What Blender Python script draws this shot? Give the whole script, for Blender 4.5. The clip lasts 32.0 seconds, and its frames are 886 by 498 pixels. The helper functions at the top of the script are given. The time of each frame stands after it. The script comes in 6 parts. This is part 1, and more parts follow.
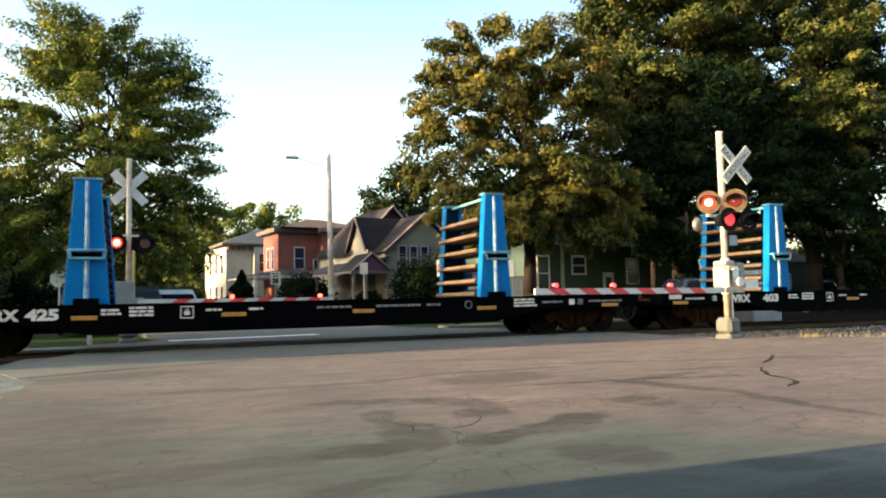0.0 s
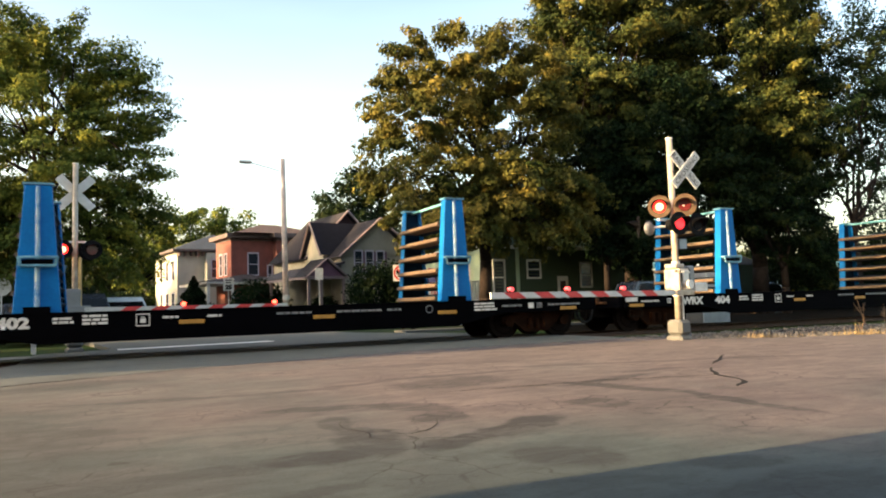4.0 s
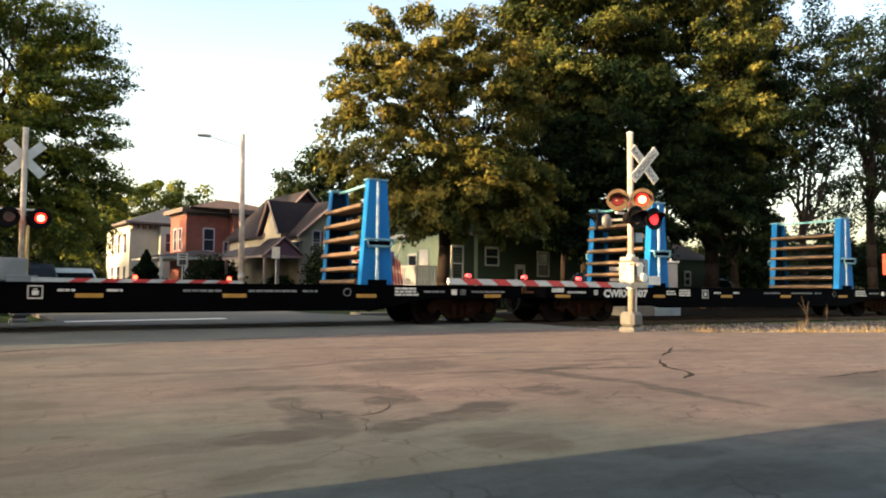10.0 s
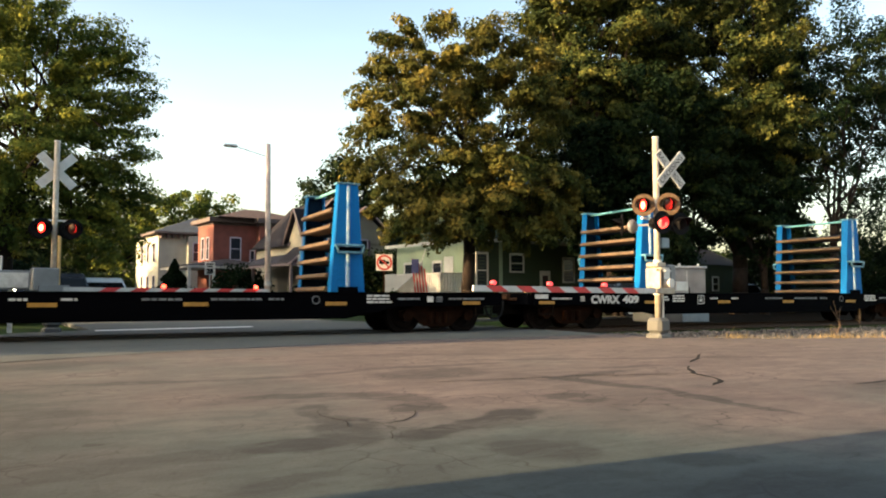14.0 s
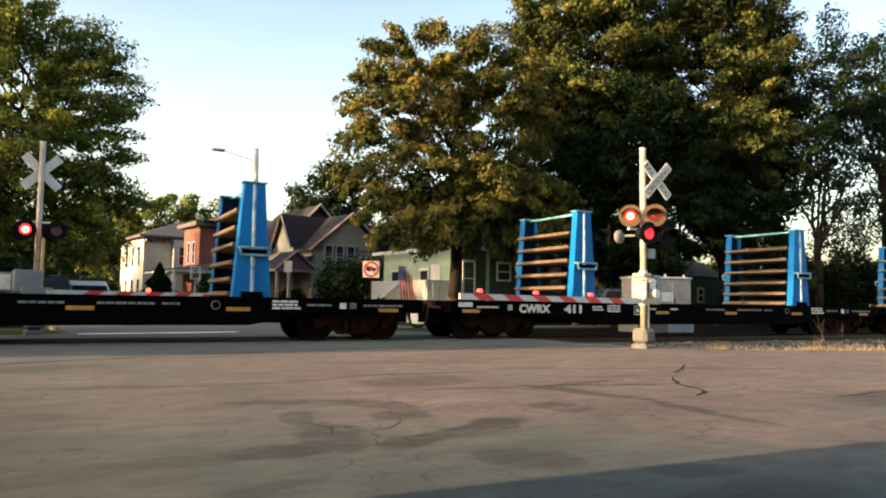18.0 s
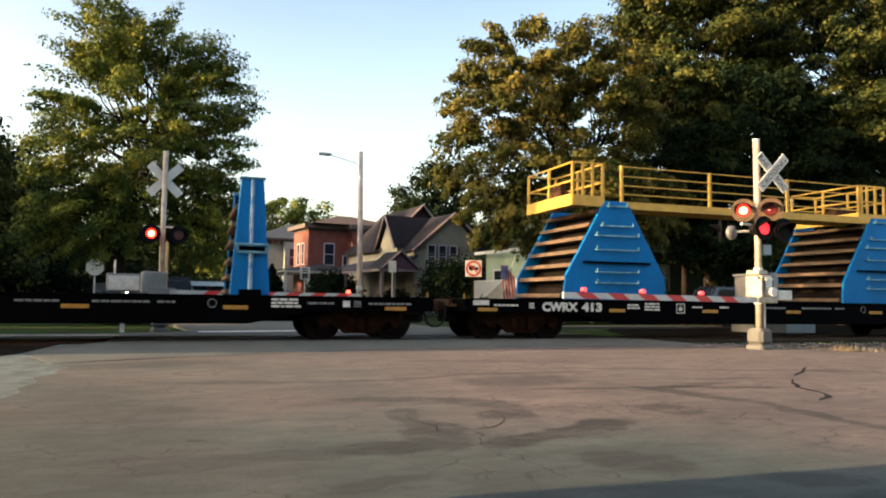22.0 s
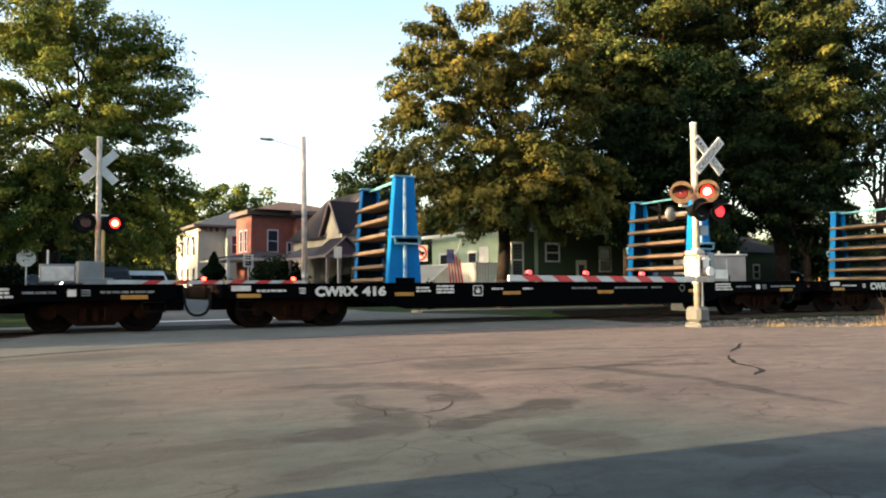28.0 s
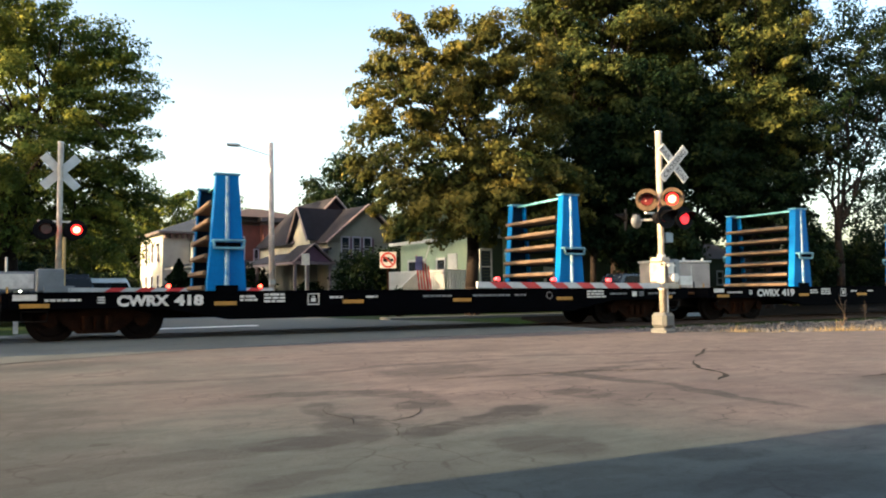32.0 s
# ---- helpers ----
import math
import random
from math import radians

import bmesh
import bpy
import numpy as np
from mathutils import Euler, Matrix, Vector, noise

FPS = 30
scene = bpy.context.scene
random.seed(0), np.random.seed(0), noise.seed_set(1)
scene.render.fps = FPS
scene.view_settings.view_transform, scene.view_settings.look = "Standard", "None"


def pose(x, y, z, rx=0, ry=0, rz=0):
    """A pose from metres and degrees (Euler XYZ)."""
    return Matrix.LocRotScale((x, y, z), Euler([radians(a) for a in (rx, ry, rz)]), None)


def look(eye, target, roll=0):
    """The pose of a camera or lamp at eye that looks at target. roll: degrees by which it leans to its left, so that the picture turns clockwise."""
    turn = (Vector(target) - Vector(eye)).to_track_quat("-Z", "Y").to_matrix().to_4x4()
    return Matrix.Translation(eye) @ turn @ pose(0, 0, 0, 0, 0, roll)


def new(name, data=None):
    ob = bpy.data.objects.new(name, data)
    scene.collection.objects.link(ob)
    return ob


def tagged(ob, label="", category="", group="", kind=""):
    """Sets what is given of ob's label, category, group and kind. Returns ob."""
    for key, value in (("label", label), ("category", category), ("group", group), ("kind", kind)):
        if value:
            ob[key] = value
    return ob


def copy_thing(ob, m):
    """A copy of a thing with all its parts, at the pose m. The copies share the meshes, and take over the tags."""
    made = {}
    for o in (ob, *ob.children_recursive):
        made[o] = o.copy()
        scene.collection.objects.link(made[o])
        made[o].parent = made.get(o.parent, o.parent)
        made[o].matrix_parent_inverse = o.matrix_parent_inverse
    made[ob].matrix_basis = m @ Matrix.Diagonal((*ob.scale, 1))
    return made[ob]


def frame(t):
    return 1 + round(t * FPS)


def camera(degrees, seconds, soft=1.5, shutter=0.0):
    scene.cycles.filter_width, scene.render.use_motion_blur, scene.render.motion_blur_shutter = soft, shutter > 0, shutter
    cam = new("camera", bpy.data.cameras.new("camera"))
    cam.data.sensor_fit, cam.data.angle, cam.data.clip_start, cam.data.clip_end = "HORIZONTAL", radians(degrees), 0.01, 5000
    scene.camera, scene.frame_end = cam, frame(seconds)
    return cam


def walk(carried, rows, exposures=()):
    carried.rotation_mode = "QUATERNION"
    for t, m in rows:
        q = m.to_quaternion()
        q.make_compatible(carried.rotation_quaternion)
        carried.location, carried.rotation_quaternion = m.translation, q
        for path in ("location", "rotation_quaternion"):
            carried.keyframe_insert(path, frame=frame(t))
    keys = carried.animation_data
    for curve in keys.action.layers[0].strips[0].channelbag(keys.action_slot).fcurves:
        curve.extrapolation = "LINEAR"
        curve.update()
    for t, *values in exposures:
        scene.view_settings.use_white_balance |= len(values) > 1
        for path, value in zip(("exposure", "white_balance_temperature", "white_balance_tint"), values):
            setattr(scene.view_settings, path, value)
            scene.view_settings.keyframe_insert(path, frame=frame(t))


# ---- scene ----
cam = camera(62.59, 32.0, soft=1.95, shutter=0.08)
PATH = [
    (0.0, pose(0, 0, 0.95, 93.99, 1.19, -21.44)),
    (0.5, pose(0, 0, 0.95, 94.23, 0.99, -22.44)),
    (1.0, pose(0, 0, 0.95, 94.30, 0.81, -23.02)),
    (1.5, pose(0, 0, 0.95, 94.05, 1.18, -23.75)),
    (2.0, pose(0, 0, 0.95, 94.05, 1.65, -24.69)),
    (2.5, pose(0, 0, 0.95, 93.92, 0.85, -24.48)),
    (4.5, pose(0, 0, 0.95, 94.34, 1.92, -24.94)),
    (5.0, pose(0, 0, 0.95, 94.19, 1.72, -24.97)),
    (5.5, pose(0, 0, 0.95, 92.93, 0.38, -26.51)),
    (6.0, pose(0, 0, 0.95, 94.18, -0.49, -27.31)),
    (6.5, pose(0, 0, 0.95, 93.18, -1.25, -28.37)),
    (7.0, pose(0, 0, 0.95, 93.73, -1.31, -29.55)),
    (7.5, pose(0, 0, 0.95, 94.32, -1.47, -28.52)),
    (8.0, pose(0, 0, 0.95, 93.37, -1.69, -28.85)),
    (8.5, pose(0, 0, 0.95, 93.67, -0.68, -29.19)),
    (9.0, pose(0, 0, 0.95, 93.28, -0.45, -29.45)),
    (9.5, pose(0, 0, 0.95, 93.53, 0.15, -28.88)),
    (10.0, pose(0, 0, 0.95, 93.02, -0.43, -28.23)),
    (10.5, pose(0, 0, 0.95, 93.75, 0.45, -29.05)),
    (11.0, pose(0, 0, 0.95, 93.89, 1.58, -24.89)),
    (11.5, pose(0, 0, 0.95, 94.44, 0.88, -24.27)),
    (12.0, pose(0, 0, 0.95, 94.58, 1.34, -24.54)),
    (12.5, pose(0, 0, 0.95, 94.46, 1.08, -24.79)),
    (13.0, pose(0, 0, 0.95, 92.48, -0.87, -24.98)),
    (13.5, pose(0, 0, 0.95, 93.04, -0.19, -25.75)),
    (15.5, pose(0, 0, 0.95, 94.16, -0.71, -27.46)),
    (16.0, pose(0, 0, 0.95, 94.12, -1.01, -25.89)),
    (16.5, pose(0, 0, 0.95, 94.17, -0.95, -24.24)),
    (17.0, pose(0, 0, 0.95, 94.32, -1.33, -25.95)),
    (17.5, pose(0, 0, 0.95, 93.02, -0.68, -27.10)),
    (18.0, pose(0, 0, 0.95, 94.18, -0.82, -27.33)),
    (18.5, pose(0, 0, 0.95, 93.46, -0.97, -27.36)),
    (19.0, pose(0, 0, 0.95, 93.75, -0.44, -26.92)),
    (19.5, pose(0, 0, 0.95, 93.14, -0.10, -26.48)),
    (20.0, pose(0, 0, 0.95, 93.33, 0.74, -25.48)),
    (20.5, pose(0, 0, 0.95, 93.51, 0.90, -25.27)),
    (21.0, pose(0, 0, 0.95, 93.26, 2.43, -21.56)),
    (21.5, pose(0, 0, 0.95, 92.11, 0.35, -19.24)),
    (22.0, pose(0, 0, 0.95, 94.00, -0.73, -19.29)),
    (22.5, pose(0, 0, 0.95, 93.93, -2.27, -21.05)),
    (23.0, pose(0, 0, 0.95, 93.52, -1.75, -25.16)),
    (23.5, pose(0, 0, 0.95, 93.43, -0.17, -23.77)),
    (24.0, pose(0, 0, 0.95, 93.72, 0.25, -24.55)),
    (24.5, pose(0, 0, 0.95, 93.00, -0.68, -26.87)),
    (25.0, pose(0, 0, 0.95, 93.11, -1.19, -27.05)),
    (25.5, pose(0, 0, 0.95, 93.54, -0.67, -24.17)),
    (27.5, pose(0, 0, 0.95, 93.86, 0.51, -23.64)),
    (28.0, pose(0, 0, 0.95, 92.81, 0.36, -23.49)),
    (28.5, pose(0, 0, 0.95, 93.26, 0.86, -23.13)),
    (29.0, pose(0, 0, 0.95, 93.33, 1.32, -23.25)),
    (29.5, pose(0, 0, 0.95, 93.91, 0.96, -22.41)),
    (30.0, pose(0, 0, 0.95, 93.88, 1.02, -23.78)),
    (30.5, pose(0, 0, 0.95, 93.74, 0.55, -24.68)),
    (31.0, pose(0, 0, 0.95, 92.62, 1.13, -25.38)),
    (31.5, pose(0, 0, 0.95, 93.36, 0.55, -25.42)),
    (32.0, pose(0, 0, 0.95, 93.33, 0.52, -25.95)),
]
EXPOSURES = [(0, 2.0, 6350, 1), (2, 2.0, 6650, 6), (5, 1.93, 6800, 6), (9, 1.94, 7200, 11), (12, 1.82, 6650, 3), (16, 1.74, 6850, 6), (20, 1.75, 6750, 7), (22, 1.68, 6600, 7), (24, 1.70, 6400, 5), (25, 2.1, 6400, 6), (29, 1.92, 6300, 4), (32, 1.9, 6200, 5)]
walk(cam, PATH, EXPOSURES)

# ---- light ----
SUN_EL, SUN_AZ = radians(15), radians(178.6)   # the way to the sun: low, along the track towards -x
world = bpy.data.worlds.new("sky")
scene.world = world
world.use_nodes = True
wn = world.node_tree
sky = wn.nodes.new("ShaderNodeTexSky")
sky.sky_type, sky.sun_disc = "NISHITA", False
sky.sun_elevation, sky.sun_rotation = SUN_EL, radians(90) - SUN_AZ
sky.air_density, sky.dust_density, sky.ozone_density = 1.0, 5.0, 1.0
# evening haze: the sky pales and brightens evenly towards the horizon, with faint thin cloud
wtc, wsep, whz, wcl, wmx, wgain = (wn.nodes.new("ShaderNode" + k) for k in ("TexCoord", "SeparateXYZ", "MapRange", "TexNoise", "Math", "Mix"))
wn.links.new(wtc.outputs["Generated"], wsep.inputs[0])
wn.links.new(wsep.outputs["Z"], whz.inputs["Value"])
for key, value in (("From Min", 0.42), ("From Max", 0.06), ("To Min", 0.0), ("To Max", 1.0)):
    whz.inputs[key].default_value = value
wmap = wn.nodes.new("ShaderNodeMapping")
wmap.inputs["Scale"].default_value = (1.2, 1.2, 5)
wn.links.new(wtc.outputs["Generated"], wmap.inputs["Vector"])
wn.links.new(wmap.outputs["Vector"], wcl.inputs["Vector"])
wcl.inputs["Scale"].default_value, wcl.inputs["Detail"].default_value = 2.0, 4
wmx.operation, wmx.use_clamp = "MULTIPLY_ADD", True
wmx.inputs[1].default_value = 0.35
wn.links.new(wcl.outputs["Fac"], wmx.inputs[0])
wn.links.new(whz.outputs["Result"], wmx.inputs[2])
wgain.data_type, wgain.blend_type = "RGBA", "MULTIPLY"
wgain.inputs["B"].default_value = (1.95, 1.78, 1.58, 1)
wn.links.new(wmx.outputs[0], wgain.inputs["Factor"])
wn.links.new(sky.outputs[0], wgain.inputs["A"])
wn.links.new(wgain.outputs["Result"], wn.nodes["Background"].inputs[0])
wn.nodes["Background"].inputs[1].default_value = 0.132
sun = new("sun", bpy.data.lights.new("sun", "SUN"))
sun.data.energy, sun.data.angle, sun.data.color = 5.0, radians(0.5), (1.0, 0.68, 0.38)
toward = Vector((math.cos(SUN_EL) * math.cos(SUN_AZ), math.cos(SUN_EL) * math.sin(SUN_AZ), math.sin(SUN_EL)))
sun.matrix_world = look(toward * 50, (0, 0, 0))


# ---- materials ----
def mat(name, col, rough=0.6, metal=0.0, vary=0.25, scale=3.0, fine=40.0, bump=0.15, emit=0.0, island=0.0, second=None, coat=0.0, spec=0.5):
    """A surface with stains at one scale, grain at another, and a little relief."""
    m = bpy.data.materials.new(name)
    m.use_nodes = True
    nt = m.node_tree
    b = nt.nodes["Principled BSDF"]
    b.inputs["Metallic"].default_value = metal
    b.inputs["Specular IOR Level"].default_value = spec
    tc = nt.nodes.new("ShaderNodeTexCoord")
    n1, n2 = nt.nodes.new("ShaderNodeTexNoise"), nt.nodes.new("ShaderNodeTexNoise")
    n1.inputs["Scale"].default_value, n1.inputs["Detail"].default_value = scale, 5
    n2.inputs["Scale"].default_value, n2.inputs["Detail"].default_value = fine, 3
    for n in (n1, n2):
        nt.links.new(tc.outputs["Object"], n.inputs["Vector"])
    ramp = nt.nodes.new("ShaderNodeValToRGB")
    dark = second or tuple(c * (1 - vary) for c in col)
    light = tuple(min(1, c * (1 + vary * 0.5)) for c in col)
    ramp.color_ramp.elements[0].color, ramp.color_ramp.elements[0].position = (*dark, 1), 0.3
    ramp.color_ramp.elements[1].color, ramp.color_ramp.elements[1].position = (*light, 1), 0.7
    nt.links.new(n1.outputs["Fac"], ramp.inputs["Fac"])
    mix = nt.nodes.new("ShaderNodeMix")
    mix.data_type, mix.blend_type = "RGBA", "OVERLAY"
    mix.inputs["Factor"].default_value = min(1.0, vary)
    nt.links.new(ramp.outputs["Color"], mix.inputs["A"])
    nt.links.new(n2.outputs["Fac"], mix.inputs["B"])
    last = mix.outputs["Result"]
    if island:
        hs = nt.nodes.new("ShaderNodeHueSaturation")
        geo = nt.nodes.new("ShaderNodeNewGeometry")
        mr = nt.nodes.new("ShaderNodeMapRange")
        mr.inputs["To Min"].default_value, mr.inputs["To Max"].default_value = 1 - island, 1 + island
        nt.links.new(geo.outputs["Random Per Island"], mr.inputs["Value"])
        nt.links.new(mr.outputs["Result"], hs.inputs["Value"])
        nt.links.new(last, hs.inputs["Color"])
        last = hs.outputs["Color"]
    nt.links.new(last, b.inputs["Base Color"])
    rr = nt.nodes.new("ShaderNodeMapRange")
    rr.inputs["To Min"].default_value, rr.inputs["To Max"].default_value = max(0.03, rough - 0.12), min(1, rough + 0.12)
    nt.links.new(n1.outputs["Fac"], rr.inputs["Value"])
    nt.links.new(rr.outputs["Result"], b.inputs["Roughness"])
    if bump:
        bp = nt.nodes.new("ShaderNodeBump")
        bp.inputs["Strength"].default_value, bp.inputs["Distance"].default_value = bump, 0.02
        nt.links.new(n2.outputs["Fac"], bp.inputs["Height"])
        nt.links.new(bp.outputs["Normal"], b.inputs["Normal"])
    if emit:
        b.inputs["Emission Color"].default_value = (*col, 1)
        b.inputs["Emission Strength"].default_value = emit
    if coat:
        b.inputs["Coat Weight"].default_value = coat
    return m


def leaf_mat(name, a, b_, c, through_leaf=0.18):
    """Leaves: three tints, darkest for shaded and brightest for sunlit leaves, that change from leaf to leaf and in
    patches over the crown, part of the light passing through.
    """
    m = bpy.data.materials.new(name)
    m.use_nodes = True
    nt = m.node_tree
    out, b = nt.nodes["Material Output"], nt.nodes["Principled BSDF"]
    geo, tc, n = nt.nodes.new("ShaderNodeNewGeometry"), nt.nodes.new("ShaderNodeTexCoord"), nt.nodes.new("ShaderNodeTexNoise")
    n.inputs["Scale"].default_value, n.inputs["Detail"].default_value = 0.8, 4
    nt.links.new(tc.outputs["Object"], n.inputs["Vector"])
    add = nt.nodes.new("ShaderNodeMath")
    add.operation = "MULTIPLY_ADD"
    add.inputs[1].default_value = 0.2
    nt.links.new(geo.outputs["Random Per Island"], add.inputs[0])
    sub = nt.nodes.new("ShaderNodeMath")
    sub.operation = "MULTIPLY_ADD"
    sub.inputs[1].default_value, sub.inputs[2].default_value = 2.2, -0.70
    nt.links.new(n.outputs["Fac"], sub.inputs[0])
    nt.links.new(sub.outputs[0], add.inputs[2])
    ramp = nt.nodes.new("ShaderNodeValToRGB")
    e = ramp.color_ramp.elements
    e[0].color, e[0].position, e[1].color, e[1].position = (*a, 1), 0.15, (*c, 1), 0.95
    mid = e.new(0.55)
    mid.color = (*b_, 1)
    nt.links.new(add.outputs[0], ramp.inputs["Fac"])
    nt.links.new(ramp.outputs["Color"], b.inputs["Base Color"])
    b.inputs["Roughness"].default_value = 0.6
    b.inputs["Specular IOR Level"].default_value = 0.04
    tr, ms = nt.nodes.new("ShaderNodeBsdfTranslucent"), nt.nodes.new("ShaderNodeMixShader")
    nt.links.new(ramp.outputs["Color"], tr.inputs["Color"])
    ms.inputs["Fac"].default_value = through_leaf
    nt.links.new(b.outputs[0], ms.inputs[1])
    nt.links.new(tr.outputs[0], ms.inputs[2])
    nt.links.new(ms.outputs[0], out.inputs["Surface"])
    return m


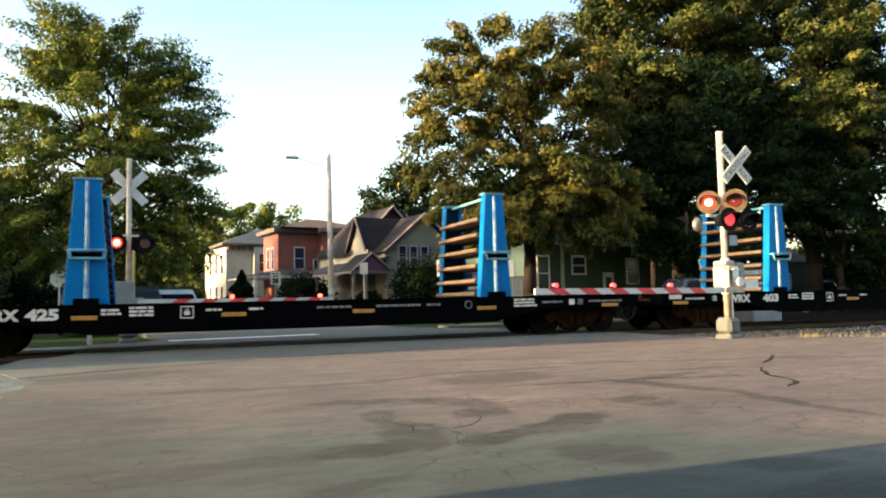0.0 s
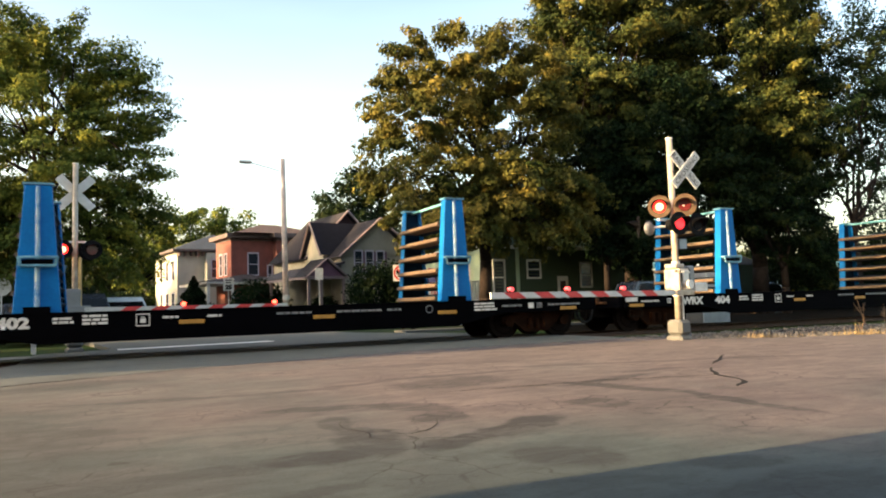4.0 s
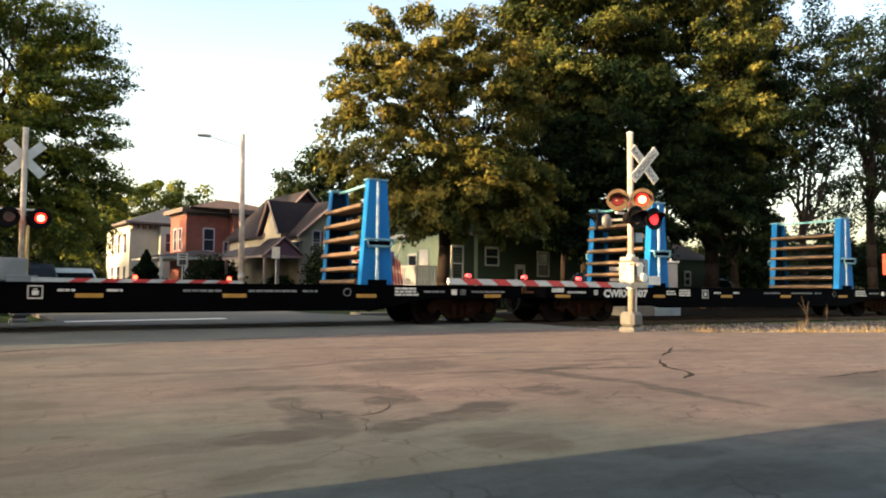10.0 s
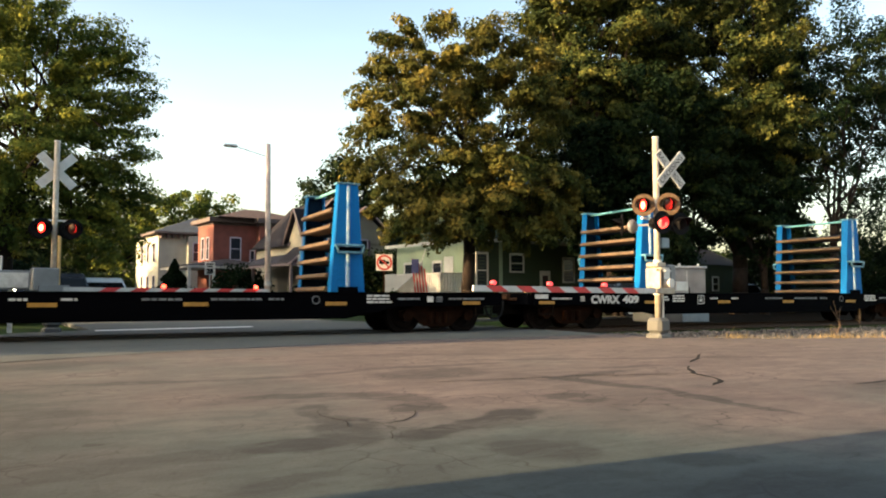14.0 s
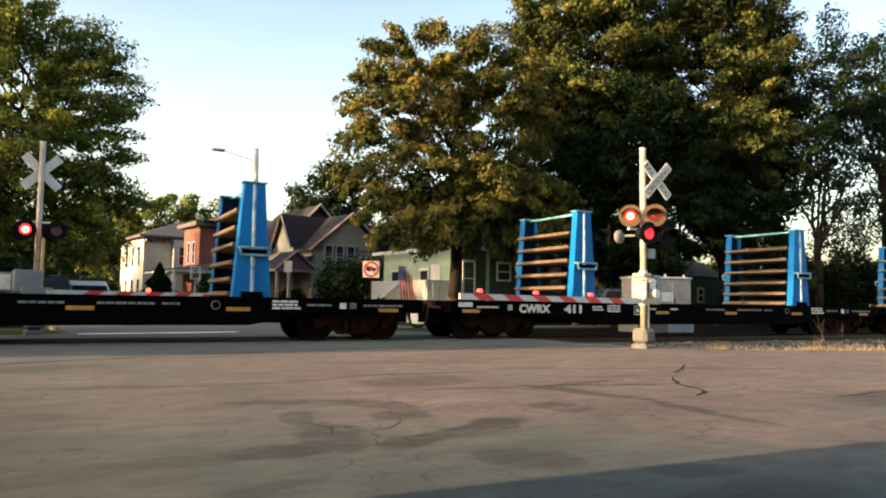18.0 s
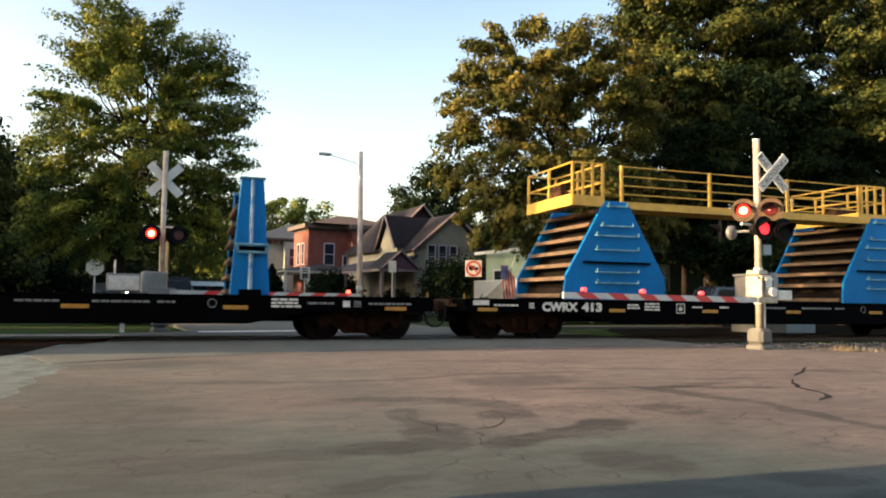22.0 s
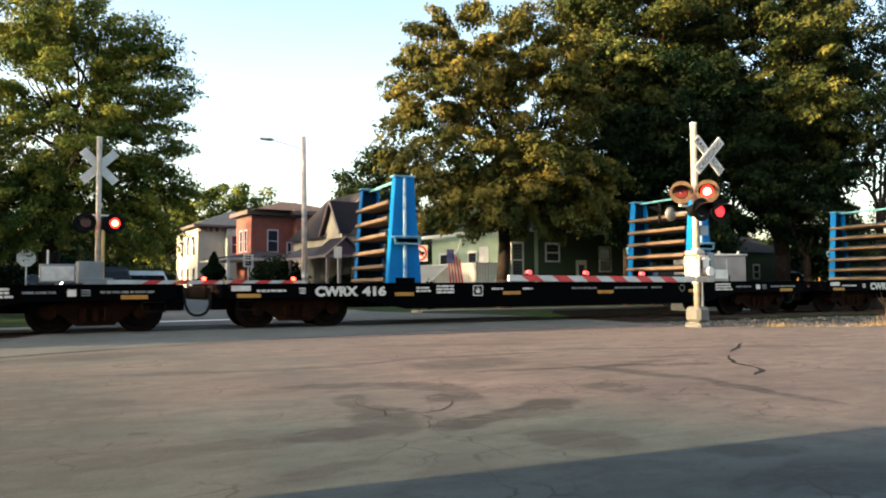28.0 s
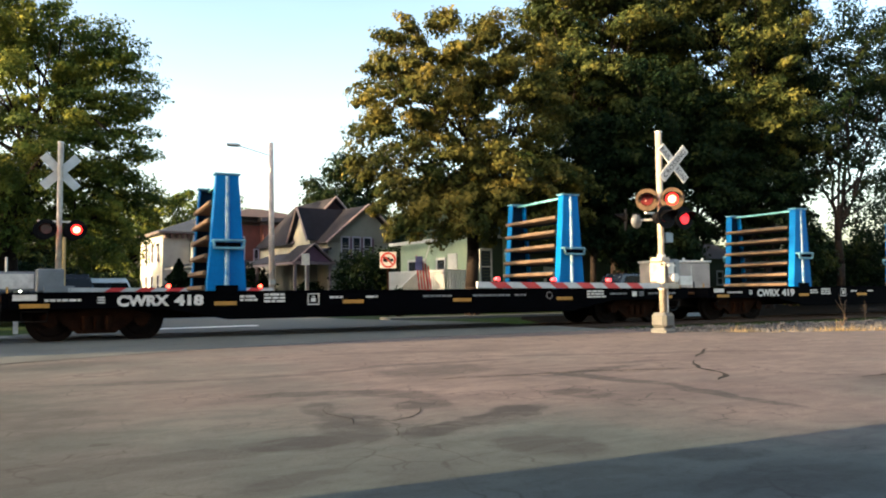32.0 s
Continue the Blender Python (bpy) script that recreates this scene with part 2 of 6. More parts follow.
M = dict(
    grass=mat("grass", (0.015, 0.034, 0.004), 0.9, spec=0.1, vary=0.5, scale=0.8, fine=30, bump=0.6, second=(0.015, 0.020, 0.004)),
    concrete=mat("concrete", (0.115, 0.115, 0.108), 0.85, vary=0.3, scale=1.5, fine=60),
    far_asphalt=mat("far asphalt", (0.052, 0.057, 0.057), 0.85, vary=0.25, scale=0.5, fine=60),
    crack=mat("crack filler", (0.010, 0.009, 0.009), 0.85, spec=0.2, vary=0.3),
    line=mat("road paint", (0.75, 0.75, 0.72), 0.6, vary=0.3, scale=4),
    gravel=mat("pale gravel", (0.058, 0.055, 0.052), 0.95, vary=0.5, scale=6, fine=25, bump=1.0),
    # track bed stone with the shade beside the train put into its colour
    ballast=mat("ballast darkened for shade", (0.011, 0.007, 0.006), 0.95, spec=0.02, vary=0.5, scale=6, fine=25, bump=1.0),
    stone=mat("ballast stone", (0.062, 0.060, 0.062), 0.95, vary=0.4, scale=6, fine=25, bump=0.6, island=0.45),
    tie=mat("sleeper", (0.020, 0.014, 0.010), 0.9, spec=0.03, vary=0.4, scale=4),
    rail=mat("rail steel", (0.07, 0.04, 0.03), 0.6, metal=0.4, vary=0.4),
    sill=mat("black car paint", (0.0008, 0.0009, 0.0017), 0.7, spec=0.02, vary=0.5, scale=1.5, fine=20),
    under=mat("grimy underframe and dark infill", (0.008, 0.006, 0.005), 0.8, spec=0.05, vary=0.5, scale=3),
    rust=mat("rusty cast steel", (0.020, 0.008, 0.004), 0.8, spec=0.05, vary=0.5, scale=4),
    wheel=mat("wheel steel", (0.008, 0.005, 0.004), 0.7, spec=0.06, metal=0.0, vary=0.4, scale=5),
    blue=mat("blue car paint", (0.0008, 0.122, 0.37), 0.5, spec=0.14, vary=0.2, scale=1.2, fine=15, bump=0.05),
    teal=mat("faded teal pipe", (0.16, 0.42, 0.45), 0.5, vary=0.3, scale=4),
    pale=mat("worn pale edge", (0.10, 0.26, 0.36), 0.5, vary=0.5, scale=5),
    rib=mat("rib with flaking pale stripe", (0.27, 0.38, 0.42), 0.5, vary=0.3, scale=4.5, second=(0.002, 0.14, 0.36)),
    deckwood=mat("deck planks", (0.06, 0.045, 0.03), 0.85, vary=0.4, scale=2),
    slat=mat("timber slat", (0.105, 0.066, 0.037), 0.75, vary=0.45, scale=3, fine=25, island=0.2),
    lettering=mat("white lettering", (0.55, 0.55, 0.54), 0.6, vary=0.25, scale=8),
    ghost=mat("worn lettering", (0.16, 0.17, 0.185), 0.6, vary=0.5, scale=8),
    reflector=mat("yellow reflector", (0.33, 0.17, 0.025), 0.35, vary=0.3, scale=6),
    yellow=mat("yellow rail paint", (0.47, 0.29, 0.045), 0.5, vary=0.25, scale=3),
    rubber=mat("rubber hose", (0.02, 0.02, 0.02), 0.7, spec=0.15, vary=0.2),
    galv=mat("weathered aluminium", (0.62, 0.61, 0.58), 0.45, metal=0.35, vary=0.25, scale=5),
    mast=mat("silver painted mast", (0.40, 0.35, 0.28), 0.45, metal=0.2, vary=0.3, scale=6),
    box_silver=mat("silver housing", (0.19, 0.20, 0.21), 0.45, metal=0.3, vary=0.25, scale=2),
    cabinet=mat("silver cabinet", (0.30, 0.28, 0.28), 0.45, metal=0.3, vary=0.25, scale=2),
    white=mat("white paint", (0.52, 0.52, 0.50), 0.6, vary=0.15, scale=4),
    red=mat("red stripe", (0.55, 0.03, 0.03), 0.45, vary=0.2, scale=6),
    signred=mat("red sign", (0.36, 0.03, 0.018), 0.4, vary=0.15, scale=6),
    black=mat("black hood", (0.006, 0.006, 0.007), 0.6, spec=0.06, vary=0.3),
    # brown copy of the black discs: low sunlight is in the colour
    hood=mat("disc with painted sunlight", (0.085, 0.052, 0.026), 0.35, vary=0.3, scale=6),
    dimlens=mat("dim lit red lens", (0.9, 0.02, 0.03), 0.3, vary=0.05, emit=0.55, bump=0),
    lens=mat("lit red lens", (0.9, 0.016, 0.012), 0.3, vary=0.05, emit=1.6, bump=0),
    core=mat("bulb", (1.0, 0.42, 0.16), 0.3, vary=0.0, emit=2.6, bump=0),
    gatelamp=mat("gate lamp", (0.9, 0.06, 0.07), 0.3, vary=0.05, emit=0.7, bump=0),
    farlamp=mat("bright gate lamp", (1.0, 0.045, 0.025), 0.3, vary=0.0, emit=4.0, bump=0),
    darklens=mat("unlit red lens", (0.085, 0.005, 0.004), 0.3, vary=0.2, bump=0),
    # soil tone lowered so that tree shade is part of its colour
    soil=mat("soil darkened for shade", (0.010, 0.008, 0.006), 0.95, spec=0.02, vary=0.5, scale=1.2, fine=30, bump=0.6),
    sash=mat("pale lavender sash", (0.40, 0.37, 0.44), 0.6, vary=0.15),
    headlight=mat("headlight glow", (1.0, 0.93, 0.75), 0.3, vary=0.0, emit=8.0, bump=0),
    bluegrey=mat("bluish metal box", (0.24, 0.32, 0.38), 0.5, metal=0.2, vary=0.2),
    brick=mat("red brick", (0.19, 0.060, 0.046), 0.85, vary=0.3, scale=1.2, fine=30),
    cream=mat("cream siding", (0.37, 0.37, 0.32), 0.7, vary=0.15, scale=1.0),
    beige=mat("beige siding", (0.29, 0.27, 0.22), 0.75, vary=0.2, scale=1.0),
    # green house: lighter tone for the lit front, side green lowered for tree shade
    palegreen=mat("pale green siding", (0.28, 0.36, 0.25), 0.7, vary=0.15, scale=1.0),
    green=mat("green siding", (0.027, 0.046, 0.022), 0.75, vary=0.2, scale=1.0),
    purple=mat("plum gable", (0.12, 0.06, 0.10), 0.7, vary=0.2),
    plumtrim=mat("dark porch paint", (0.055, 0.035, 0.04), 0.7, spec=0.15, vary=0.2),
    roofbrown=mat("brown shingles", (0.028, 0.024, 0.033), 0.9, vary=0.35, scale=2, fine=20, bump=0.6, island=0.25),
    roofgrey=mat("slate grey shingles", (0.036, 0.046, 0.062), 0.85, vary=0.3, scale=2, fine=20, bump=0.6),
    roofgreen=mat("dark green roof", (0.010, 0.042, 0.038), 0.8, vary=0.3, scale=2, fine=20),
    trim=mat("cornice trim", (0.19, 0.145, 0.15), 0.65, vary=0.2),
    glass=mat("window glass", (0.02, 0.025, 0.035), 0.08, vary=0.2, scale=1, bump=0),
    couplerust=mat("brown rust", (0.055, 0.024, 0.010), 0.85, vary=0.5, scale=6, spec=0.2),
    roofred=mat("reddish shingles", (0.060, 0.032, 0.027), 0.9, vary=0.35, scale=2, fine=20, bump=0.6),
    browntrim=mat("brown cornice", (0.09, 0.066, 0.062), 0.7, vary=0.2),
    # blue paint darkened: the shade inside channel posts and beams is in the colour
    blue_shade=mat("blue paint darkened for shade", (0.002, 0.014, 0.034), 0.7, vary=0.4, scale=2, spec=0.1),
    cardark=mat("dark car paint", (0.02, 0.025, 0.035), 0.25, vary=0.2, bump=0, coat=0.6),
    carwhite=mat("white car paint", (0.55, 0.60, 0.63), 0.3, vary=0.1, bump=0, coat=0.6),
    carglass=mat("windscreen", (0.015, 0.02, 0.025), 0.06, vary=0.1, bump=0),
    bark=mat("bark", (0.022, 0.016, 0.013), 0.95, spec=0.15, vary=0.5, scale=3, fine=18, bump=1.0),
    pole=mat("weathered pole", (0.60, 0.50, 0.45), 0.8, vary=0.3, scale=3, fine=30),
    polewood=mat("yellowish pole", (0.50, 0.34, 0.14), 0.8, vary=0.3, scale=3),
    flagblue=mat("flag blue", (0.03, 0.04, 0.14), 0.8, vary=0.2),
    flagred=mat("flag red", (0.50, 0.05, 0.06), 0.8, vary=0.2),
    straw=mat("dry weeds", (0.19, 0.135, 0.055), 0.9, vary=0.3, island=0.3),
    leaf_gold=leaf_mat("golden green leaves", (0.026, 0.046, 0.012), (0.080, 0.105, 0.022), (0.22, 0.215, 0.034), 0.18),
    leaf_olive=leaf_mat("olive leaves", (0.017, 0.027, 0.007), (0.074, 0.074, 0.019), (0.180, 0.142, 0.033), 0.2),
    leaf_dark=leaf_mat("dark maple leaves", (0.003, 0.009, 0.004), (0.040, 0.052, 0.015), (0.165, 0.152, 0.038)),
    # near-black leaf copy: the shade under and between crowns is in its colour
    leaf_shade=leaf_mat("leaves darkened for shade", (0.003, 0.009, 0.004), (0.009, 0.018, 0.007), (0.032, 0.040, 0.013)),
    leaf_ever=leaf_mat("evergreen needles", (0.005, 0.012, 0.005), (0.009, 0.018, 0.007), (0.014, 0.024, 0.008)),
)


# ---- building blocks ----
def box(bm, x0, x1, y0, y1, z0, z1):
    m = Matrix.LocRotScale(((x0 + x1) / 2, (y0 + y1) / 2, (z0 + z1) / 2), None, (abs(x1 - x0), abs(y1 - y0), abs(z1 - z0)))
    return bmesh.ops.create_cube(bm, size=1, matrix=m)["verts"]


def rod(bm, a, b, r0, r1=None, seg=10):
    a, b = Vector(a), Vector(b)
    d = b - a
    m = Matrix.Translation((a + b) / 2) @ d.to_track_quat("Z", "Y").to_matrix().to_4x4()
    return bmesh.ops.create_cone(bm, cap_ends=True, segments=seg, radius1=r0, radius2=r0 if r1 is None else r1, depth=d.length, matrix=m)["verts"]


def ball(bm, c, r, sub=2, scale=(1, 1, 1)):
    return bmesh.ops.create_icosphere(bm, subdivisions=sub, radius=r, matrix=Matrix.LocRotScale(c, None, scale))["verts"]


def prism(bm, poly, axis, lo, hi):
    """Extrude a 2D outline along an axis: 'y' takes (x, z), 'x' takes (y, z), 'z' takes (x, y)."""
    put = {"y": lambda p, q: (p[0], q, p[1]), "x": lambda p, q: (q, p[0], p[1]), "z": lambda p, q: (p[0], p[1], q)}[axis]
    lower, upper = [bm.verts.new(put(p, lo)) for p in poly], [bm.verts.new(put(p, hi)) for p in poly]
    n = len(poly)
    faces = [bm.faces.new(lower), bm.faces.new(upper[::-1])]
    faces += [bm.faces.new((lower[i], upper[i], upper[(i + 1) % n], lower[(i + 1) % n])) for i in range(n)]
    bmesh.ops.recalc_face_normals(bm, faces=faces)
    return lower + upper


def soften(bm, w=0.01, angle=0.6):
    edges = [e for e in bm.edges if len(e.link_faces) == 2 and e.calc_face_angle(0) > angle]
    bmesh.ops.bevel(bm, geom=edges, offset=w, segments=1, affect="EDGES", clamp_overlap=True)
    return bm


def mesh_of(name, bm, material, smooth=False):
    me = bpy.data.meshes.new(name)
    bm.to_mesh(me)
    bm.free()
    me.materials.append(material)
    if smooth:
        me.shade_smooth()
    return me


def part(name, bm, material, parent, label="", smooth=False):
    ob = new(name, bm if isinstance(bm, bpy.types.Mesh) else mesh_of(name, bm, material, smooth))
    ob.parent = parent
    return tagged(ob, label)


def thing(name, m, label, category, group="", kind=""):
    ob = new(name)
    ob.matrix_world = m
    ob.empty_display_size = 0.2
    return tagged(ob, label, category, group, kind)


def B(fn, *args, **kw):
    """A bmesh from one call of a builder."""
    bm = bmesh.new()
    fn(bm, *args, **kw)
    return bm


def boxes(*specs):
    bm = bmesh.new()
    for s in specs:
        box(bm, *s)
    return bm


WORDS = {}


def words(s, height, thick=0.004, fat=0.02, width=None):
    """A mesh of writing in the xz plane that faces -y, its lower left corner at the origin."""
    key = (s, height, fat, width)
    if key not in WORDS:
        cu = bpy.data.curves.new("lettering", "FONT")
        cu.body, cu.size, cu.offset, cu.extrude = s, 1.0, fat, 0.0
        cu.resolution_u = 3
        ob = bpy.data.objects.new("lettering", cu)
        me = bpy.data.meshes.new_from_object(ob)
        bpy.data.objects.remove(ob)
        co = np.array([v.co[:] for v in me.vertices])
        lo, hi = co.min(0), co.max(0)
        k = height / (hi[1] - lo[1])
        kx = width / (hi[0] - lo[0]) if width else k
        for v in me.vertices:
            v.co = ((v.co.x - lo[0]) * kx, -thick, (v.co.y - lo[1]) * k)
        me.materials.clear()
        WORDS[key] = me
    return WORDS[key]


def write(s, height, material, parent, at, label="", rot=None, width=None, fat=0.08):
    me = words(s, height, fat=fat, width=width).copy()
    me.materials.append(material)
    ob = new("lettering", me)
    ob.parent = parent
    ob.matrix_local = Matrix.Translation(at) @ (rot or Matrix())
    return tagged(ob, label)


# ---- ground, road, track ----
# x, y, half length, half width, turn in degrees, strength
# the broad entry at (-2.3, 5.5) is painted lens falloff, no repair
REPAIRS_AND_FALLOFF = [(1.19, 4.60, 0.36, 0.17, 3, 0.95), (0.50, 4.50, 0.55, 0.12, 0, 0.55), (1.72, 4.95, 0.50, 0.20, 80, 0.75), (2.30, 4.62, 0.42, 0.14, 18, 0.85), (2.95, 4.95, 0.52, 0.18, 32, 0.95),
           (1.95, 6.80, 0.65, 0.14, -10, 0.75), (2.60, 6.35, 0.50, 0.20, -60, 0.7), (2.60, 5.70, 0.30, 0.20, 40, 0.8), (1.70, 5.60, 0.60, 0.10, 80, 0.6), (0.40, 8.56, 0.85, 0.11, -10, 0.65),
           (1.70, 8.40, 0.85, 0.10, -5, 0.65), (2.90, 8.60, 0.70, 0.11, 22, 0.65), (4.30, 8.80, 0.95, 0.11, 0, 0.65), (3.75, 8.00, 0.75, 0.50, 20, 0.65), (4.15, 5.60, 0.28, 0.28, 0, 0.75),
           (5.05, 6.40, 0.80, 0.15, -73, 0.75), (5.20, 5.00, 0.90, 0.10, -92, 0.8), (2.60, 3.80, 0.32, 0.26, -40, 0.7), (8.20, 4.70, 1.10, 0.45, 5, 0.55), (-0.55, 6.75, 0.65, 0.40, -30, 0.65),
           (0.06, 5.16, 0.06, 0.05, 0, 0.9), (1.20, 12.70, 1.80, 0.22, -5, 0.45), (5.60, 7.15, 0.60, 0.12, 15, 0.65), (6.60, 7.60, 0.50, 0.11, 5, 0.6), (0.95, 3.75, 0.35, 0.09, 20, 0.55),
           (-0.20, 4.40, 0.60, 0.16, 0, 0.6), (3.30, 3.15, 0.32, 0.16, -20, 0.6), (3.20, 2.55, 0.55, 0.22, -15, 0.6), (-2.3, 5.5, 2.4, 4.0, 0, 0.5), (4.6, 10.6, 1.5, 0.22, -15, 0.5), (7.5, 8.6, 2.2, 0.12, -18, 0.5), (-0.6, 11.0, 1.1, 0.4, 22, 0.55)]


def asphalt_mat():
    """Old asphalt: pinkish aggregate with dark repaired blotches, long smears and fine grain."""
    m = bpy.data.materials.new("worn asphalt")
    m.use_nodes = True
    nt = m.node_tree
    b = nt.nodes["Principled BSDF"]
    tc = nt.nodes.new("ShaderNodeTexCoord")

    def noise_node(scale, detail, stretch=(1, 1, 1), warp=0.0):
        mp, n = nt.nodes.new("ShaderNodeMapping"), nt.nodes.new("ShaderNodeTexNoise")
        mp.inputs["Scale"].default_value = stretch
        nt.links.new(tc.outputs["Object"], mp.inputs["Vector"])
        nt.links.new(mp.outputs["Vector"], n.inputs["Vector"])
        n.inputs["Scale"].default_value, n.inputs["Detail"].default_value, n.inputs["Distortion"].default_value = scale, detail, warp
        return n

    def ramp(src, stops):
        r = nt.nodes.new("ShaderNodeValToRGB")
        e = r.color_ramp.elements
        e[0].position, e[0].color, e[1].position, e[1].color = stops[0][0], (*stops[0][1], 1), stops[1][0], (*stops[1][1], 1)
        nt.links.new(src.outputs["Fac"], r.inputs["Fac"])
        return r

    def mix(kind, fac, a, c):
        x = nt.nodes.new("ShaderNodeMix")
        x.data_type, x.blend_type = "RGBA", kind
        x.inputs["Factor"].default_value = fac
        nt.links.new(a, x.inputs["A"])
        nt.links.new(c, x.inputs["B"])
        return x.outputs["Result"]

    base = ramp(noise_node(0.5, 4), [(0.3, (0.062, 0.0565, 0.057)), (0.7, (0.090, 0.080, 0.080))])
    blots = ramp(noise_node(0.42, 5, (0.55, 1.5, 1), 1.2), [(0.50, (1, 1, 1)), (0.66, (0.80, 0.77, 0.79))])
    smear = ramp(noise_node(0.9, 4, (0.25, 2.2, 1), 0.6), [(0.52, (1, 1, 1)), (0.68, (0.84, 0.81, 0.82))])
    grain = ramp(noise_node(55, 3), [(0.3, (0.72, 0.72, 0.72)), (0.7, (1.2, 1.2, 1.2))])
    pits = ramp(noise_node(9, 3), [(0.34, (0.72, 0.70, 0.70)), (0.44, (1, 1, 1))])
    c = mix("MULTIPLY", 1, base.outputs["Color"], blots.outputs["Color"])
    c = mix("MULTIPLY", 0.45, c, smear.outputs["Color"])
    c = mix("MULTIPLY", 0.7, c, pits.outputs["Color"])
    c = mix("MULTIPLY", 0.6, c, grain.outputs["Color"])
    # rosier and greyer-green tone in noise patches, and a coarse mottle; the x and y ramps paint in light: greener to
    # the left, rosier to the sunlit right
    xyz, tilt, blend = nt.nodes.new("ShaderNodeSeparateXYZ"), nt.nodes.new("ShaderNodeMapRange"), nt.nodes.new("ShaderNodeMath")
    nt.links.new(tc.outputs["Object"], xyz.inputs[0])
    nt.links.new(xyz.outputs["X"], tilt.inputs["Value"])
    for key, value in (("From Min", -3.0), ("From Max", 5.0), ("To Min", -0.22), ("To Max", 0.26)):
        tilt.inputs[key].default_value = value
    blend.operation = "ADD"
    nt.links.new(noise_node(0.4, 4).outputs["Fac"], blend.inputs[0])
    # near street tinted teal: shadow colour and lens falloff painted into the asphalt
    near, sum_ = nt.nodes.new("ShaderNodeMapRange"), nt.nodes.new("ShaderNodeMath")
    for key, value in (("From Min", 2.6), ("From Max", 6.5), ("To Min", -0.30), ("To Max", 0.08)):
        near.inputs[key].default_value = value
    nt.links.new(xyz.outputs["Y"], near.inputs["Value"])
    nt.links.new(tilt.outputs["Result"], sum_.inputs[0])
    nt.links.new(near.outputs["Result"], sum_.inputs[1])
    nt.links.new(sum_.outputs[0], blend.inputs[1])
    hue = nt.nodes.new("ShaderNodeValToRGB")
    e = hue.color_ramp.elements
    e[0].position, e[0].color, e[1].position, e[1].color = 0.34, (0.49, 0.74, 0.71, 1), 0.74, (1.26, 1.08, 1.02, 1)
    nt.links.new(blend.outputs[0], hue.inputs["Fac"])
    mottle = ramp(noise_node(3.0, 8, (0.7, 1.4, 1), 0.8), [(0.36, (0.60, 0.60, 0.62)), (0.62, (1.14, 1.14, 1.13))])
    speck = ramp(noise_node(16, 4), [(0.30, (0.60, 0.58, 0.58)), (0.42, (1, 1, 1))])
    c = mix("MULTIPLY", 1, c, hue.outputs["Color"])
    c = mix("MULTIPLY", 0.75, c, mottle.outputs["Color"])
    c = mix("MULTIPLY", 0.5, c, speck.outputs["Color"])
    # old tar repairs: soft-edged dark patches and bands where the street was mended; the broad left one paints in lens
    # falloff
    wob = nt.nodes.new("ShaderNodeVectorMath")
    wob.operation = "MULTIPLY_ADD"
    wob.inputs[1].default_value, wob.inputs[2].default_value = (0.45, 0.45, 0), (0, 0, 0)
    nt.links.new(noise_node(2.2, 4).outputs["Color"], wob.inputs[0])
    put = nt.nodes.new("ShaderNodeVectorMath")
    nt.links.new(tc.outputs["Object"], put.inputs[0])
    nt.links.new(wob.outputs[0], put.inputs[1])
    total = None
    for x, y, hl, hw, ang, amount in REPAIRS_AND_FALLOFF:
        mp, ln, fade = nt.nodes.new("ShaderNodeMapping"), nt.nodes.new("ShaderNodeVectorMath"), nt.nodes.new("ShaderNodeMapRange")
        mp.vector_type = "TEXTURE"
        mp.inputs["Location"].default_value, mp.inputs["Rotation"].default_value, mp.inputs["Scale"].default_value = (x + 0.22, y + 0.22, 0), (0, 0, radians(ang)), (hl * 1.1, hw * 1.2, 1000)
        nt.links.new(put.outputs[0], mp.inputs["Vector"])
        ln.operation = "LENGTH"
        nt.links.new(mp.outputs["Vector"], ln.inputs[0])
        fade.interpolation_type = "SMOOTHSTEP"
        for key, value in (("From Min", 1.2), ("From Max", 0.72), ("To Min", 0.0), ("To Max", amount)):
            fade.inputs[key].default_value = value
        nt.links.new(ln.outputs["Value"], fade.inputs["Value"])
        if total is None:
            total = fade.outputs["Result"]
        else:
            mx = nt.nodes.new("ShaderNodeMath")
            mx.operation = "MAXIMUM"
            nt.links.new(total, mx.inputs[0])
            nt.links.new(fade.outputs["Result"], mx.inputs[1])
            total = mx.outputs[0]
    tar = nt.nodes.new("ShaderNodeMix")
    tar.data_type, tar.blend_type = "RGBA", "MULTIPLY"
    tar.inputs["B"].default_value = (0.12, 0.118, 0.14, 1)
    worn = nt.nodes.new("ShaderNodeMapRange")
    for key, value in (("From Min", 0.34), ("From Max", 0.54), ("To Min", 0.5), ("To Max", 1.0)):
        worn.inputs[key].default_value = value
    nt.links.new(noise_node(4.0, 9, (0.6, 1.3, 1), 1.0).outputs["Fac"], worn.inputs["Value"])
    wear = nt.nodes.new("ShaderNodeMath")
    wear.operation = "MULTIPLY"
    nt.links.new(total, wear.inputs[0])
    nt.links.new(worn.outputs["Result"], wear.inputs[1])
    nt.links.new(wear.outputs[0], tar.inputs["Factor"])
    nt.links.new(c, tar.inputs["A"])
    # a fine net of open cracks, thickest where the street was mended
    vo, thin, some, net = nt.nodes.new("ShaderNodeTexVoronoi"), nt.nodes.new("ShaderNodeMapRange"), nt.nodes.new("ShaderNodeMapRange"), nt.nodes.new("ShaderNodeMath")
    vo.feature = "DISTANCE_TO_EDGE"
    vo.inputs["Scale"].default_value = 3.2
    nt.links.new(put.outputs[0], vo.inputs["Vector"])
    for node, pairs in ((thin, (("From Min", 0.035), ("From Max", 0.008))), (some, (("From Min", 0.53), ("From Max", 0.60)))):
        for key, value in pairs:
            node.inputs[key].default_value = value
